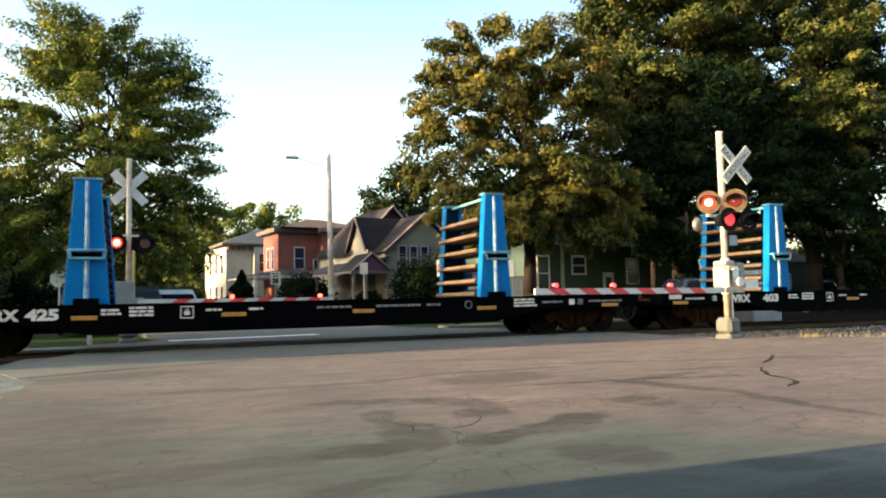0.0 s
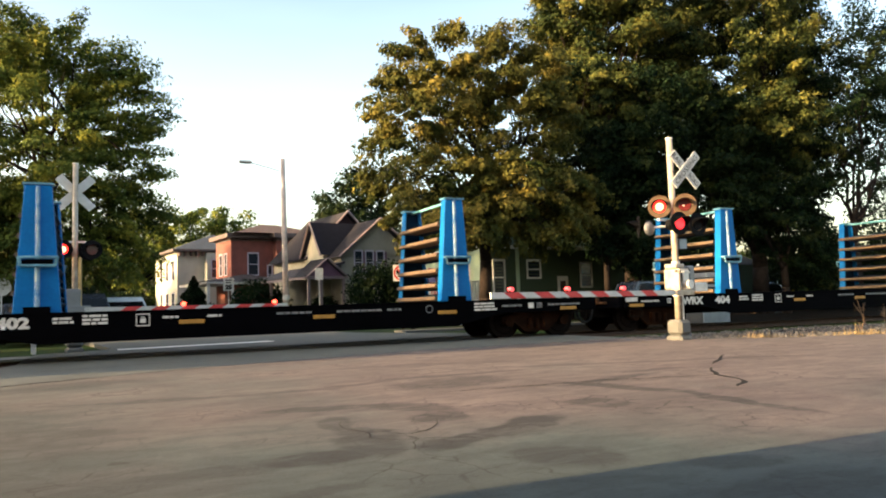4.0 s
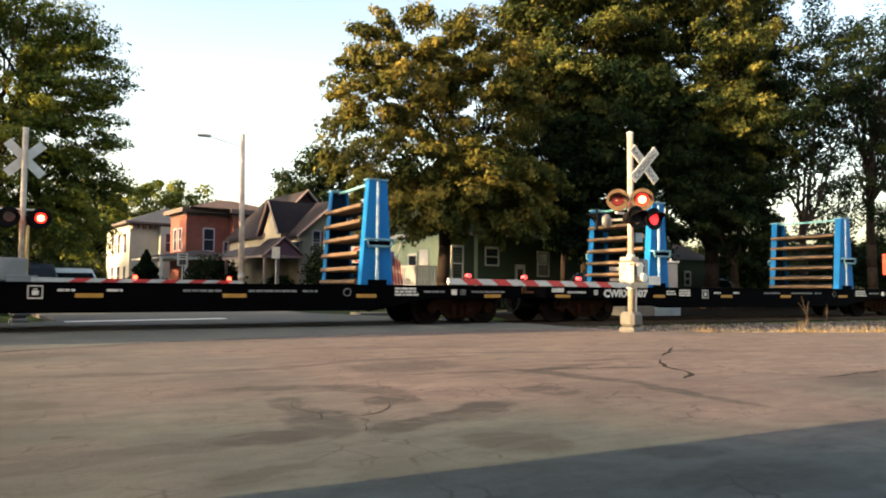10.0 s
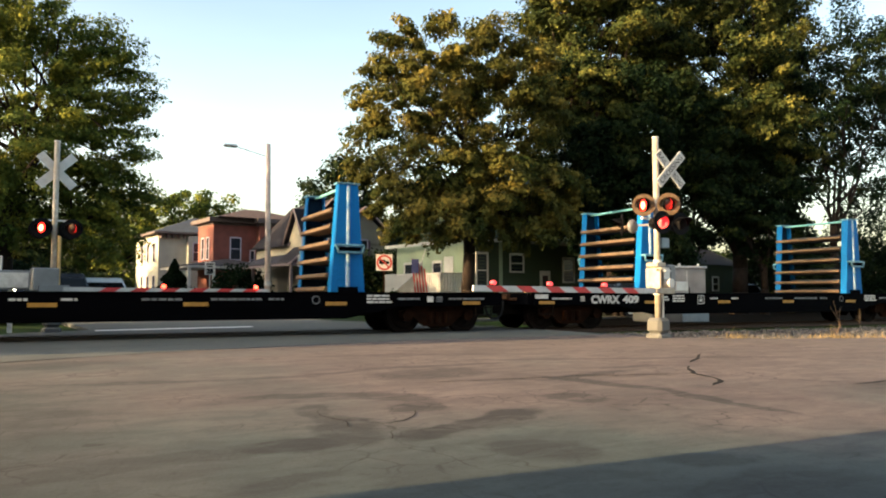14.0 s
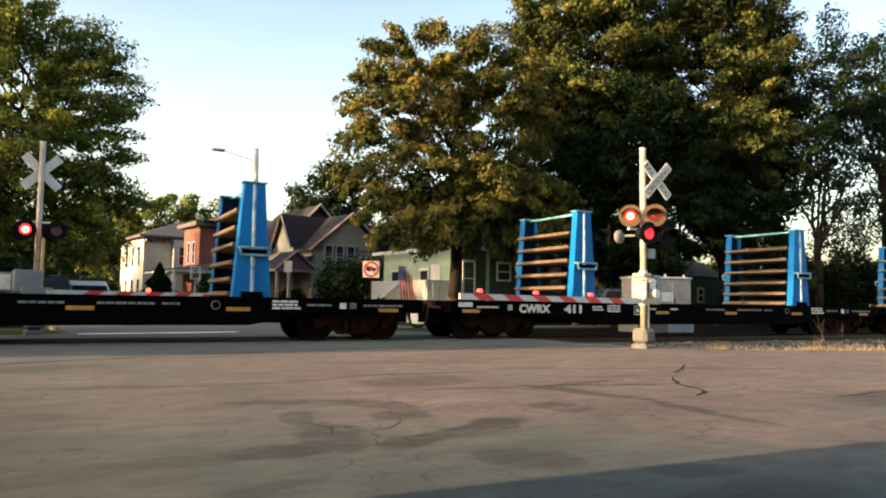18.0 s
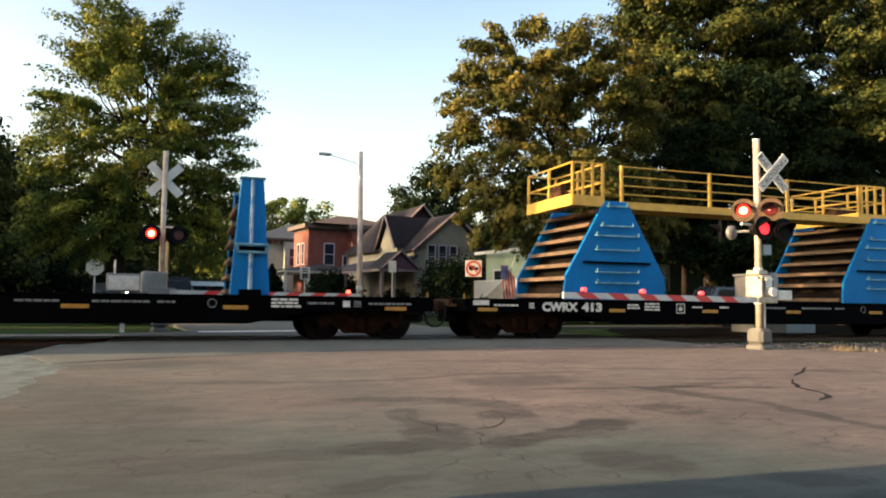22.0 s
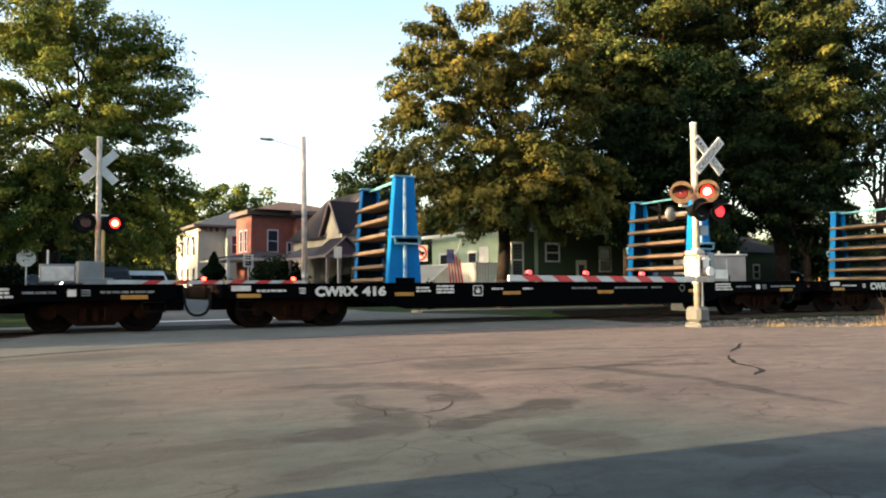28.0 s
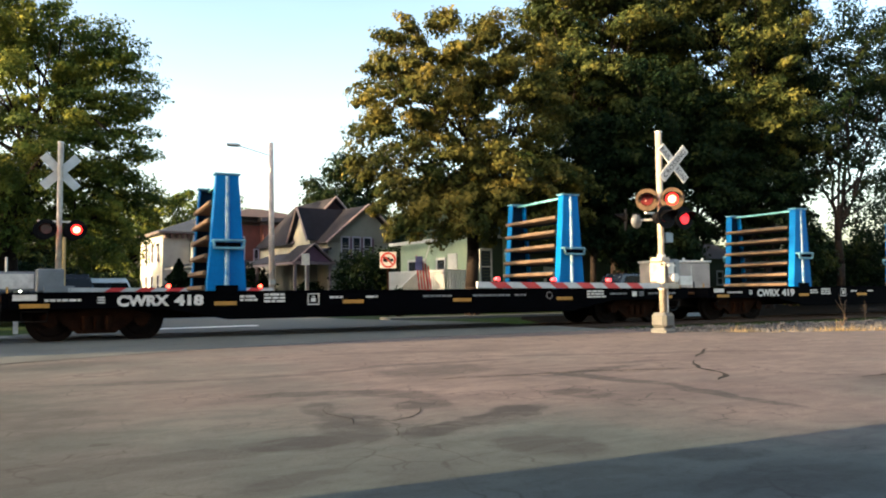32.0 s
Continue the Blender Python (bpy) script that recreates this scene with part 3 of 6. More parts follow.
    nt.links.new(vo.outputs["Distance"], thin.inputs["Value"])
    nt.links.new(noise_node(0.8, 3).outputs["Fac"], some.inputs["Value"])
    both = nt.nodes.new("ShaderNodeMath")
    both.operation, both.use_clamp = "MULTIPLY_ADD", True
    both.inputs[1].default_value = 0.7
    nt.links.new(total, both.inputs[0])
    nt.links.new(some.outputs["Result"], both.inputs[2])
    net.operation = "MULTIPLY"
    nt.links.new(thin.outputs["Result"], net.inputs[0])
    nt.links.new(both.outputs[0], net.inputs[1])
    lines = nt.nodes.new("ShaderNodeMix")
    lines.data_type, lines.blend_type = "RGBA", "MULTIPLY"
    lines.inputs["B"].default_value = (0.3, 0.3, 0.32, 1)
    nt.links.new(net.outputs[0], lines.inputs["Factor"])
    nt.links.new(tar.outputs["Result"], lines.inputs["A"])
    nt.links.new(lines.outputs["Result"], b.inputs["Base Color"])
    b.inputs["Roughness"].default_value = 0.85
    bp = nt.nodes.new("ShaderNodeBump")
    bp.inputs["Strength"].default_value, bp.inputs["Distance"].default_value = 0.22, 0.010
    nt.links.new(noise_node(40, 4).outputs["Fac"], bp.inputs["Height"])
    nt.links.new(bp.outputs["Normal"], b.inputs["Normal"])
    return m


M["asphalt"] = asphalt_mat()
M["broken"] = mat("broken pale asphalt", (0.070, 0.098, 0.106), 0.9, vary=0.55, scale=3.5, fine=40, bump=1.0, second=(0.026, 0.038, 0.041))
M["near_grey"] = mat("grey asphalt strip", (0.058, 0.066, 0.064), 0.85, vary=0.35, scale=0.7, fine=50)
YC = 18.0                     # the track's centre line
PITCH = 18.5955               # coupling to coupling


def slab(name, poly, z0, z1, material, label, category):
    ob = new(name, mesh_of(name, B(prism, poly, "z", z0, z1), material))
    return tagged(ob, label, category, kind="structure")


ground = new("ground", mesh_of("ground", boxes((-2500, 2500, -2500, 2500, -0.6, -0.14)), M["grass"]))
tagged(ground, "grassy ground that reaches to the horizon", "ground", kind="structure")
near_edge = [(-1.6, 16.5), (-2.3, 15.2), (-2.45, 13.6), (-2.05, 12.3), (-1.72, 11.35), (-1.42, 10.8), (-1.52, 10.35), (-1.46, 10.0), (-1.64, 9.5), (-1.5, 9.0), (-1.6, 8.5), (-1.5, 8.1), (-1.58, 7.6), (-1.75, 7.0), (-3.2, 5.5), (-8, 3.0), (-40, 1.0), (-60, -30), (70, -30), (70, -9),
             (40, 1.4), (24, 7.4), (17.5, 9.75), (13.6, 11.0), (11.8, 12.2), (11.4, 14.2), (11.3, 16.5)]
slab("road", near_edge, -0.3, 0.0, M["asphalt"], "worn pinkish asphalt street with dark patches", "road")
slab("road_6", [(-2.3, 12.9), (-1.74, 11.42), (-1.0, 11.8), (0.05, 12.3), (1.5, 12.95), (6, 13.9), (11.35, 14.0), (11.3, 16.5), (-1.6, 16.5)], -0.05, 0.004, M["near_grey"], "grey asphalt strip before the rails", "road")
# the crossing panels between and beside the rails
for i, (a, c) in enumerate([(16.504, 17.20), (17.36, 18.64), (18.80, 19.6)]):
    slab("road_%d" % (i + 2), [(-1.6, a), (11.3, a), (11.3, c), (-1.6, c)], -0.3, -0.012, M["far_asphalt"], "grey asphalt panel of the level crossing", "road")
slab("road_5", [(-1.6, 19.604), (11.3, 19.604), (10.7, 21.2), (9.6, 23.2), (8.4, 26), (0.5, 90), (-7.6, 90), (0.0, 24), (0.2, 22.0), (-1.6, 21.0)],
     -0.3, -0.02, M["far_asphalt"], "grey street that runs on beyond the crossing", "road")
slab("pavement", [(10.4, 25.9), (24, 26.2), (24, 27.4), (10.4, 27.1)], -0.3, -0.05, M["far_asphalt"], "grey pavement in front of the green house", "pavement")
slab("pavement_2", [(-40, 20.7), (-1.7, 20.9), (-1.7, 22.1), (-40, 21.9)], -0.3, -0.1, M["concrete"], "grey gravelly strip beside the far rail", "pavement")
slab("apron", [(-1.0, 15.9), (-1.0, 5.0), (-3.25, 5.0), (-8, 3.05), (-40, 1.05), (-40, 9.0), (-6, 11.6), (-2.75, 12.7), (-2.5, 13.6), (-2.3, 15.9)], -0.3, -0.005, M["broken"], "broken pale grey asphalt beside the street", "pavement")
slab("soil_bed_2", [(-40, 9.0), (-6, 11.6), (-2.74, 12.71), (-2.49, 13.61), (-2.29, 15.9), (-40, 15.6)], -0.3, -0.03, M["soil"], "dark bare soil beside the ballast", "soil")
stop = new("stop_line", mesh_of("stop_line", B(prism, [(0.35, 21.3), (4.6, 21.95), (4.55, 22.4), (0.32, 21.75)], "z", -0.019, -0.014), M["line"]))
tagged(stop, "worn white stop line on the far street", "road marking", kind="structure")

# dark sheet laid over the lawn in place of the shade beneath the trees
slab("soil_bed", [(13.5, 20.4), (90, 20.4), (90, 44), (29.5, 44), (29.0, 29), (18, 28.6), (15, 24)], -0.3, -0.125, M["soil"], "dark ground sheet standing for tree shade", "soil")

# ballast shoulders with real stones, sleepers and rails
for name, x0, x1 in (("ballast_bed", -140, -1.7), ("ballast_bed_2", 11.5, 260)):
    bm = B(prism, [(YC - 3.3, -0.3), (YC - 2.2, -0.16), (YC + 2.2, -0.16), (YC + 3.3, -0.3)], "x", x0, x1)
    tagged(new(name, mesh_of(name, bm, M["ballast"])), "grey ballast bed of the railway track", "ballast", kind="structure")
slab("gravel_verge", [(11.55, 16.5), (11.5, 14.3), (11.9, 12.3), (13.7, 11.1), (17.6, 9.85), (24, 7.5), (40, 1.5), (70, -8.9), (70, 14.6), (11.6, 14.75)], -0.3, -0.07, M["gravel"], "gravel verge between the street and the track", "gravel")
rnd = random.Random(4)
vs, fs = [], []
for _ in range(5200):
    x = 11.7 + rnd.random() ** 1.6 * 26
    lo = 12.2 - (x - 11.8) * 0.42 if x < 17.5 else 9.75 - (x - 17.5) * 0.37
    y = lo + rnd.random() ** 1.5 * (15.5 - lo) + 0.08
    r, z = 0.025 + rnd.random() * 0.04, -0.07 if y < 14.7 else -0.25 + (y - 14.7) * 0.12
    n = len(vs)
    for k in range(6):
        d = Vector(((1, 0, 0), (-1, 0, 0), (0, 1, 0), (0, -1, 0), (0, 0, 1), (0, 0, -1))[k]) * r * (0.6 + rnd.random() * 0.7)
        vs.append((x + d.x + d.y * 0.4, y + d.y, z + r * 0.5 + d.z))
    fs += [(n, n + 2, n + 4), (n + 2, n + 1, n + 4), (n + 1, n + 3, n + 4), (n + 3, n, n + 4), (n + 2, n, n + 5), (n + 1, n + 2, n + 5), (n + 3, n + 1, n + 5), (n, n + 3, n + 5)]
me = bpy.data.meshes.new("ballast_stones")
me.from_pydata(vs, [], fs)
me.materials.append(M["stone"])
tagged(new("ballast_stones", me), "loose grey ballast stones along the verge", "gravel", kind="stuff")


def rail_profile():
    return [(-0.07, -0.17), (0.07, -0.17), (0.07, -0.15), (0.012, -0.13), (0.012, -0.045), (0.036, -0.035), (0.036, -0.005), (0.028, 0), (-0.028, 0), (-0.036, -0.005), (-0.036, -0.035), (-0.012, -0.045), (-0.012, -0.13), (-0.07, -0.15)]


track = thing("railway_track", pose(0, 0, -0.04), "rusty railway track on wooden sleepers", "railway track", kind="structure")
for s in (-0.7535, 0.7535):
    part("rail", B(prism, [(YC + s + p, q) for p, q in rail_profile()], "x", -140, 260), M["rail"], track, "polished steel rail")
bm = bmesh.new()
for i in range(430):
    x = -140 + i * 0.93
    if not -1.9 < x < 11.6 and not 11.5 < x < 60:
        box(bm, x, x + 0.23, YC - 1.3, YC + 1.3, -0.34, -0.145)
tagged(part("sleepers", bm, M["tie"], track), kind="stuff")
tie = mesh_of("sleeper", boxes((0, 0.23, YC - 1.3, YC + 1.3, -0.34, -0.145)), M["tie"])
for i in range(52):
    ob = part("sleeper", tie, None, track)
    ob.location.x = 11.8 + i * 0.93


# cracks and seams in the street: thin sunken-looking dark bands of tar and open joints
def crack(points, width, seed, label="dark sealed crack in the asphalt"):
    r = random.Random(seed)
    pts = [Vector((*p, 0)) for p in points]
    line = []
    for a, c in zip(pts, pts[1:]):
        n = max(2, int((c - a).length / 0.12))
        line += [a.lerp(c, k / n) + Vector((r.gauss(0, 0.018), r.gauss(0, 0.018), 0)) for k in range(n)]
    line.append(pts[-1])
    bm = bmesh.new()
    prev = None
    for i, p in enumerate(line):
        d = (line[min(i + 1, len(line) - 1)] - line[max(i - 1, 0)]).normalized()
        w = width * (0.35 + r.random() * 0.9) * min(1, 0.25 + i / 4, 0.25 + (len(line) - 1 - i) / 4)
        side = Vector((-d.y, d.x, 0)) * w / 2
        cur = [bm.verts.new((p + side).to_tuple()[:2] + (0.004,)), bm.verts.new((p - side).to_tuple()[:2] + (0.004,))]
        if prev:
            bm.faces.new((prev[0], prev[1], cur[1], cur[0]))
        prev = cur
    ob = new("road_crack", mesh_of("road_crack", bm, M["crack"]))
    return tagged(ob, label, "crack", group="cracks in the street", kind="structure")


def line_bar(parent, x0, x1, z0, z1, material, y, name="marking_bar"):
    return part(name, boxes((x0, x1, y - 0.004, y, z0, z1)), material, parent)


# ---- the train ----
def bulkhead(parent, sx):
    """End frame of a pipe car: two tapered posts, six timber slats, a top pipe; sx is its centre along the car."""
    b = part("bulkhead", boxes((sx - 0.22, sx + 0.22, -1.2, 1.2, 1.0, 1.06)), M["sill"], parent, "blue steel end frame with timber slats")
    for side in (-1, 1):
        y0, y1 = (-1.46, -1.22) if side < 0 else (1.22, 1.46)
        # a channel: outer web and two flanges, open towards the middle of the car
        bm = bmesh.new()
        ya, yb, yc = (y0, y0 + 0.05, y1) if side < 0 else (y1, y1 - 0.05, y0)
        ends = []
        for w, z in ((0.43, 1.0), (0.24, 3.58)):
            ends.append([bm.verts.new((sx + x, y, z)) for x, y in ((-w, ya), (w, ya), (w, yc), (w - 0.04, yc), (w - 0.04, yb), (0.04 - w, yb), (0.04 - w, yc), (-w, yc))])
        for k in range(8):
            bm.faces.new((ends[0][k], ends[0][(k + 1) % 8], ends[1][(k + 1) % 8], ends[1][k]))
        bm.faces.new(ends[0])
        bm.faces.new(ends[1])
        bmesh.ops.recalc_face_normals(bm, faces=bm.faces[:])
        p = part("post", soften(bm, 0.012), M["blue"], b, "tapered bright blue steel post")
        yo = y0 if side < 0 else y1
        yi = y0 + 0.056 if side < 0 else y1 - 0.056
        # added plate, its dark colour standing in for the shade inside the channel
        part("lining", B(prism, [(sx - 0.38, 1.02), (sx + 0.38, 1.02), (sx + 0.195, 3.55), (sx - 0.195, 3.55)], "y", min(yi, yi - side * 0.02), max(yi, yi - side * 0.02)), M["blue_shade"], p, "added plate with the channel shade painted in")
        part("rib", B(rod, (sx, yo, 1.1), (sx, yo, 3.55), 0.05, 0.04, 8), M["rib"], p, "rib with a worn pale stripe")
        part("cap", boxes((sx - 0.28, sx + 0.28, y0 - 0.03, y1 + 0.03, 3.58, 3.62)), M["pale"], p, "pale cap plate")
        part("foot", boxes((sx - 0.24, sx + 0.24, yo - 0.05, yo + 0.05, 1.0, 1.13)), M["sill"], p, "black foot plate")
        bm = bmesh.new()
        ya = yo + side * 0.13
        for a, c in (((sx - 0.32, ya, 2.11), (sx + 0.36, ya, 2.11)), ((sx + 0.36, ya, 2.11), (sx + 0.32, ya, 1.94)), ((sx + 0.32, ya, 1.94), (sx - 0.28, ya, 1.94)), ((sx - 0.28, ya, 1.94), (sx - 0.32, ya, 2.11)), ((sx - 0.32, ya, 2.11), (sx - 0.32, yo, 2.11)), ((sx + 0.36, ya, 2.11), (sx + 0.3, yo, 2.11))):
            rod(bm, a, c, 0.03, seg=6)
        # dark block gives the shaded recess behind the grab iron
        part("step_plate", boxes((sx - 0.27, sx + 0.28, min(yo, ya), max(yo, ya), 1.98, 2.07)), M["sill"], p, "dark step block for the shaded recess")
        part("grab_iron", bm, M["pale"], p, "bent steel grab iron")
    for z in (2.98, 2.58, 2.19, 1.79, 1.41, 1.08):
        w = 0.43 - (z - 1) * 0.0736
        bm = B(prism, [(sx + w * 0.2 + 0.004, z - 0.08), (sx + w * 0.95, z - 0.10), (sx + w * 0.95, z - 0.07), (sx + w * 0.45, z - 0.02), (sx + w * 0.95, z + 0.10), (sx + w * 0.95, z + 0.13), (sx + w * 0.2 + 0.004, z + 0.09)], "y", -1.22, 1.22)
        part("cross_beam", bm, M["blue_shade"], b, "blue channel beam")
        bm = bmesh.new()
        prism(bm, [(sx - w - 0.09, z - 0.03), (sx - w - 0.06, z + 0.05), (sx + w * 0.2, z + 0.06), (sx + w * 0.2, z - 0.07), (sx - w - 0.04, z - 0.055)], "y", -1.22, 1.22)
        prism(bm, [(sx - w - 0.09, z - 0.03), (sx - w - 0.06, z + 0.05), (sx - w - 0.005, z + 0.05), (sx - w - 0.005, z - 0.055), (sx - w - 0.04, z - 0.055)], "y", 1.22, 1.43)
        part("slat", bm, M["slat"], b, "weathered timber slat")
    part("top_pipe", B(rod, (sx, -1.3, 3.55), (sx, 1.3, 3.55), 0.035), M["teal"], b, "faded teal top pipe")


def big_end(parent, sx, inward):
    """The wide triangular end frame: a plated trapezoid on each side, joined by slats up both slopes."""
    b = part("bulkhead", boxes((sx - 1.5, sx + 1.5, -1.3, 1.3, 1.0, 1.06)), M["sill"], parent, "wide triangular blue end frame")
    for s in (-1, 1):
        y0, y1 = (-1.47, -1.38) if s < 0 else (1.38, 1.47)
        poly = [(sx - 1.55, 1.0), (sx + 1.55, 1.0), (sx + 1.5, 1.62), (sx + 0.34, 3.6), (sx - 0.34, 3.6), (sx - 1.5, 1.62)]
        p = part("side_plate", soften(B(prism, poly, "y", y0, y1), 0.015), M["blue"], b, "bright blue steel side plate")
        yo = y0 if s < 0 else y1
        for z, h in ((3.45, 0.28), (2.93, 0.46), (2.67, 0.63), (2.30, 0.63), (1.72, 0.62), (1.44, 0.62)):
            bm = bmesh.new()
            ya = yo + s * 0.09
            rod(bm, (sx - h, ya, z), (sx + h, ya, z), 0.023, seg=6)
            for q in (-h, h):
                rod(bm, (sx + q, ya, z), (sx + q, yo, z + 0.02), 0.023, seg=6)
                rod(bm, (sx + q, ya, z), (sx + q, ya, z + 0.1), 0.02, seg=6)
            part("rung", bm, M["pale"], p, "pale ladder rung")
        part("ledge", boxes((sx - 1.0, sx + 1.0, min(yo, yo + s * 0.1), max(yo, yo + s * 0.1), 1.95, 2.0)), M["sill"], p, "dark ledge bar")
    # solid dark filler, put in for the shade seen between the slats
    part("inner_frame", B(prism, [(sx - 1.3, 1.06), (sx + 1.3, 1.06), (sx + 0.18, 3.4), (sx - 0.18, 3.4)], "y", -1.37, 1.37), M["under"], b, "added dark filler for the shade between slats")
    for d in (-1, 1):
        for k in range(7):
            f = k / 6.5
            x, z = sx + d * (1.48 - 1.1 * f), 1.2 + 2.3 * f if k else 1.1
            bm = bmesh.new()
            prism(bm, [(x - 0.16, z - 0.05), (x + 0.16, z - 0.05), (x + 0.13, z + 0.05), (x - 0.13, z + 0.05)], "y", -1.38, 1.38)
            part("slat", bm, M["slat"], b, "weathered timber slat")


def walkway(car):
    """Yellow gangway with handrails that joins the two end frames, a railed stand at each end."""
    w = part("gangway", boxes((-4.5, 4.3, -1.44, -1.30, 3.42, 3.62), (-4.5, 4.3, -0.62, -0.48, 3.42, 3.62), (-4.5, 4.3, -1.30, -0.62, 3.56, 3.60)), M["yellow"], car, "yellow steel gangway")
    for y in (-1.40,):
        for x in (-4.45, -1.6, 1.14, 4.0):
            part("stanchion", boxes((x - 0.035, x + 0.035, y - 0.035, y + 0.035, 3.6, 4.58)), M["yellow"], w)
        for z in (4.56, 4.30, 4.05, 3.82):
            part("handrail", B(rod, (-4.45, y, z), (4.0, y, z), 0.016, seg=6), M["yellow"], w)
    for x0, x1 in ((-5.95, -5.0), (3.85, 4.95)):
        st = part("stand", boxes((x0, x1, -1.42, 1.2, 3.56, 3.62), (x0 - 0.02, x0 + 0.03, -1.42, 1.2, 3.45, 3.75), (x0, x1, -1.45, -1.40, 3.45, 3.72)), M["yellow"], car, "yellow railed stand")
        for y in (-1.40, -0.1, 1.18):
            for x in (x0 + 0.03, x1 - 0.03):
                part("stanchion", boxes((x - 0.03, x + 0.03, y - 0.03, y + 0.03, 3.6, 4.6)), M["yellow"], st)
        for z in (4.58, 4.1):
            for x in (x0 + 0.03, x1 - 0.03):
                part("handrail", B(rod, (x, -1.4, z), (x, 1.18, z), 0.025, seg=6), M["yellow"], st)
            for y in (-1.40, 1.18):
                part("handrail", B(rod, (x0, y, z), (x1, y, z), 0.025, seg=6), M["yellow"], st)
        part("machinery", soften(boxes((x0 + 0.15, x1 - 0.35, -0.5, 0.3, 3.62, 3.95), (x0 + 0.25, x1 - 0.5, -0.3, 0.2, 3.95, 4.2)), 0.03), M["couplerust"], st, "rusty brown machinery")
        for x in (x0 + (x1 - x0) * 0.35, x0 + (x1 - x0) * 0.65):
            part("stanchion", boxes((x - 0.03, x + 0.03, -1.43, -1.37, 3.6, 4.58)), M["yellow"], st)


def truck(parent, x):
    """Two-axle truck with cast side frames and turning wheelsets; returns the wheelsets."""
    bm = bmesh.new()
    for s in (-1, 1):
        prof = [(-1.06, 0.53), (-0.70, 0.63), (-0.35, 0.70), (0.35, 0.70), (0.70, 0.63), (1.06, 0.53), (1.02, 0.38), (0.72, 0.42), (0.36, 0.14), (-0.36, 0.14), (-0.72, 0.42), (-1.02, 0.38)]
        prism(bm, [(x + p, q) for p, q in prof], "y", s * 0.92, s * 1.06)
        for k in (-0.22, 0, 0.22):
            rod(bm, (x + k, s * 1.07, 0.22), (x + k, s * 1.07, 0.5), 0.085, seg=8)
        for k in (-0.86, 0.86):
            rod(bm, (x + k, s * 0.9, 0.42), (x + k, s * 1.13, 0.42), 0.14, seg=12)
    box(bm, x - 0.18, x + 0.18, -0.95, 0.95, 0.42, 0.68)
    t = part("truck", bm, M["rust"], parent, "rusty cast truck side frames")
    sets = []
    for k in (-0.86, 0.86):
        bm = bmesh.new()
        for s in (-1, 1):
            rod(bm, (0, s * 0.685, 0), (0, s * 0.82, 0), 0.455, seg=28)
            rod(bm, (0, s * 0.66, 0), (0, s * 0.70, 0), 0.478, seg=28)
            rod(bm, (0, s * 0.82, 0), (0, s * 0.845, 0), 0.34, 0.30, seg=24)
            for a in range(3):
                rod(bm, (0.2 * math.cos(a * 2.1), s * 0.83, 0.2 * math.sin(a * 2.1)), (0.2 * math.cos(a * 2.1), s * 0.865, 0.2 * math.sin(a * 2.1)), 0.035, seg=6)
        rod(bm, (0, -1.0, 0), (0, 1.0, 0), 0.085, seg=12)
        w = part("wheelset", bm, M["wheel"], t, "dark steel wheelset")
        w.matrix_local = pose(x + k, 0, 0.415)
        sets.append(w)
    return sets


def sill_profile(y, z_top=1.0):
    return [(-8.75, z_top), (8.75, z_top), (8.75, 0.66), (6.0, 0.66), (4.6, 0.38), (-4.6, 0.38), (-6.0, 0.66), (-8.75, 0.66)]


def flat_car(bulkheads=True):
    car = thing("flat_car", Matrix(), "black flat car with two blue timber-slatted end frames", "railway car", "train of flat cars")
    for s in (-1, 1):
        y0, y1 = (-1.5, -1.40) if s < 0 else (1.40, 1.5)
        part("side_sill", soften(B(prism, sill_profile(0), "y", y0, y1), 0.008), M["sill"], car, "black fish-bellied side sill")
        part("top_flange", boxes((-8.76, 8.76, y0 - 0.02, y1, 0.965, 1.003)), M["sill"], car)
    part("deck", boxes((-8.7, 8.7, -1.39, 1.39, 0.90, 0.995)), M["deckwood"], car, "worn plank deck")
    part("centre_sill", boxes((-9.0, 9.0, -0.28, 0.28, 0.40, 0.90)), M["under"], car)
    for i in range(9):
        x = -5.6 + i * 1.4
        part("cross_bearer", boxes((x - 0.06, x + 0.06, -1.39, 1.39, 0.62, 0.90)), M["under"], car)
    for s in (-1, 1):
        part("end_sill", boxes((s * 8.76, s * 8.9, -1.45, 1.45, 0.68, 0.99)), M["sill"], car)
        bm = boxes((s * 8.9, s * 9.12, -0.12, 0.12, 0.70, 0.92), (s * 9.1, s * 9.32, -0.16, 0.14, 0.66, 0.96))
        box(bm, s * 8.75, s * 8.95, -0.9, 0.9, 0.78, 0.86)
        box(bm, s * 8.76, s * 9.0, -0.55, 0.55, 0.80, 0.97)
        part("coupler", soften(bm, 0.02), M["couplerust"], car, "rusty knuckle coupler")
        bm = bmesh.new()
        pts = [(s * 9.0, -0.35, 0.78), (s * 9.03, -0.36, 0.52), (s * 9.10, -0.36, 0.36), (s * 9.21, -0.36, 0.29), (s * 9.30, -0.36, 0.285)]
        for a, c in zip(pts, pts[1:]):
            rod(bm, a, c, 0.032, seg=8)
        part("air_hose", bm, M["rubber"], car, "hanging black air hose")
        bm = bmesh.new()
        for z in (0.62, 0.42):
            rod(bm, (s * 8.1, -1.46, z), (s * 8.55, -1.46, z), 0.015, seg=6)
        for x in (8.1, 8.55):
            rod(bm, (s * x, -1.46, 0.7), (s * x, -1.46, 0.42), 0.015, seg=6)
        part("sill_step", bm, M["under"], car, "steel sill step")
        rod_bm = B(rod, (s * 8.82, -1.2, 0.99), (s * 8.82, -1.2, 1.12), 0.02)
        part("pin_lifter", rod_bm, M["reflector"], car)
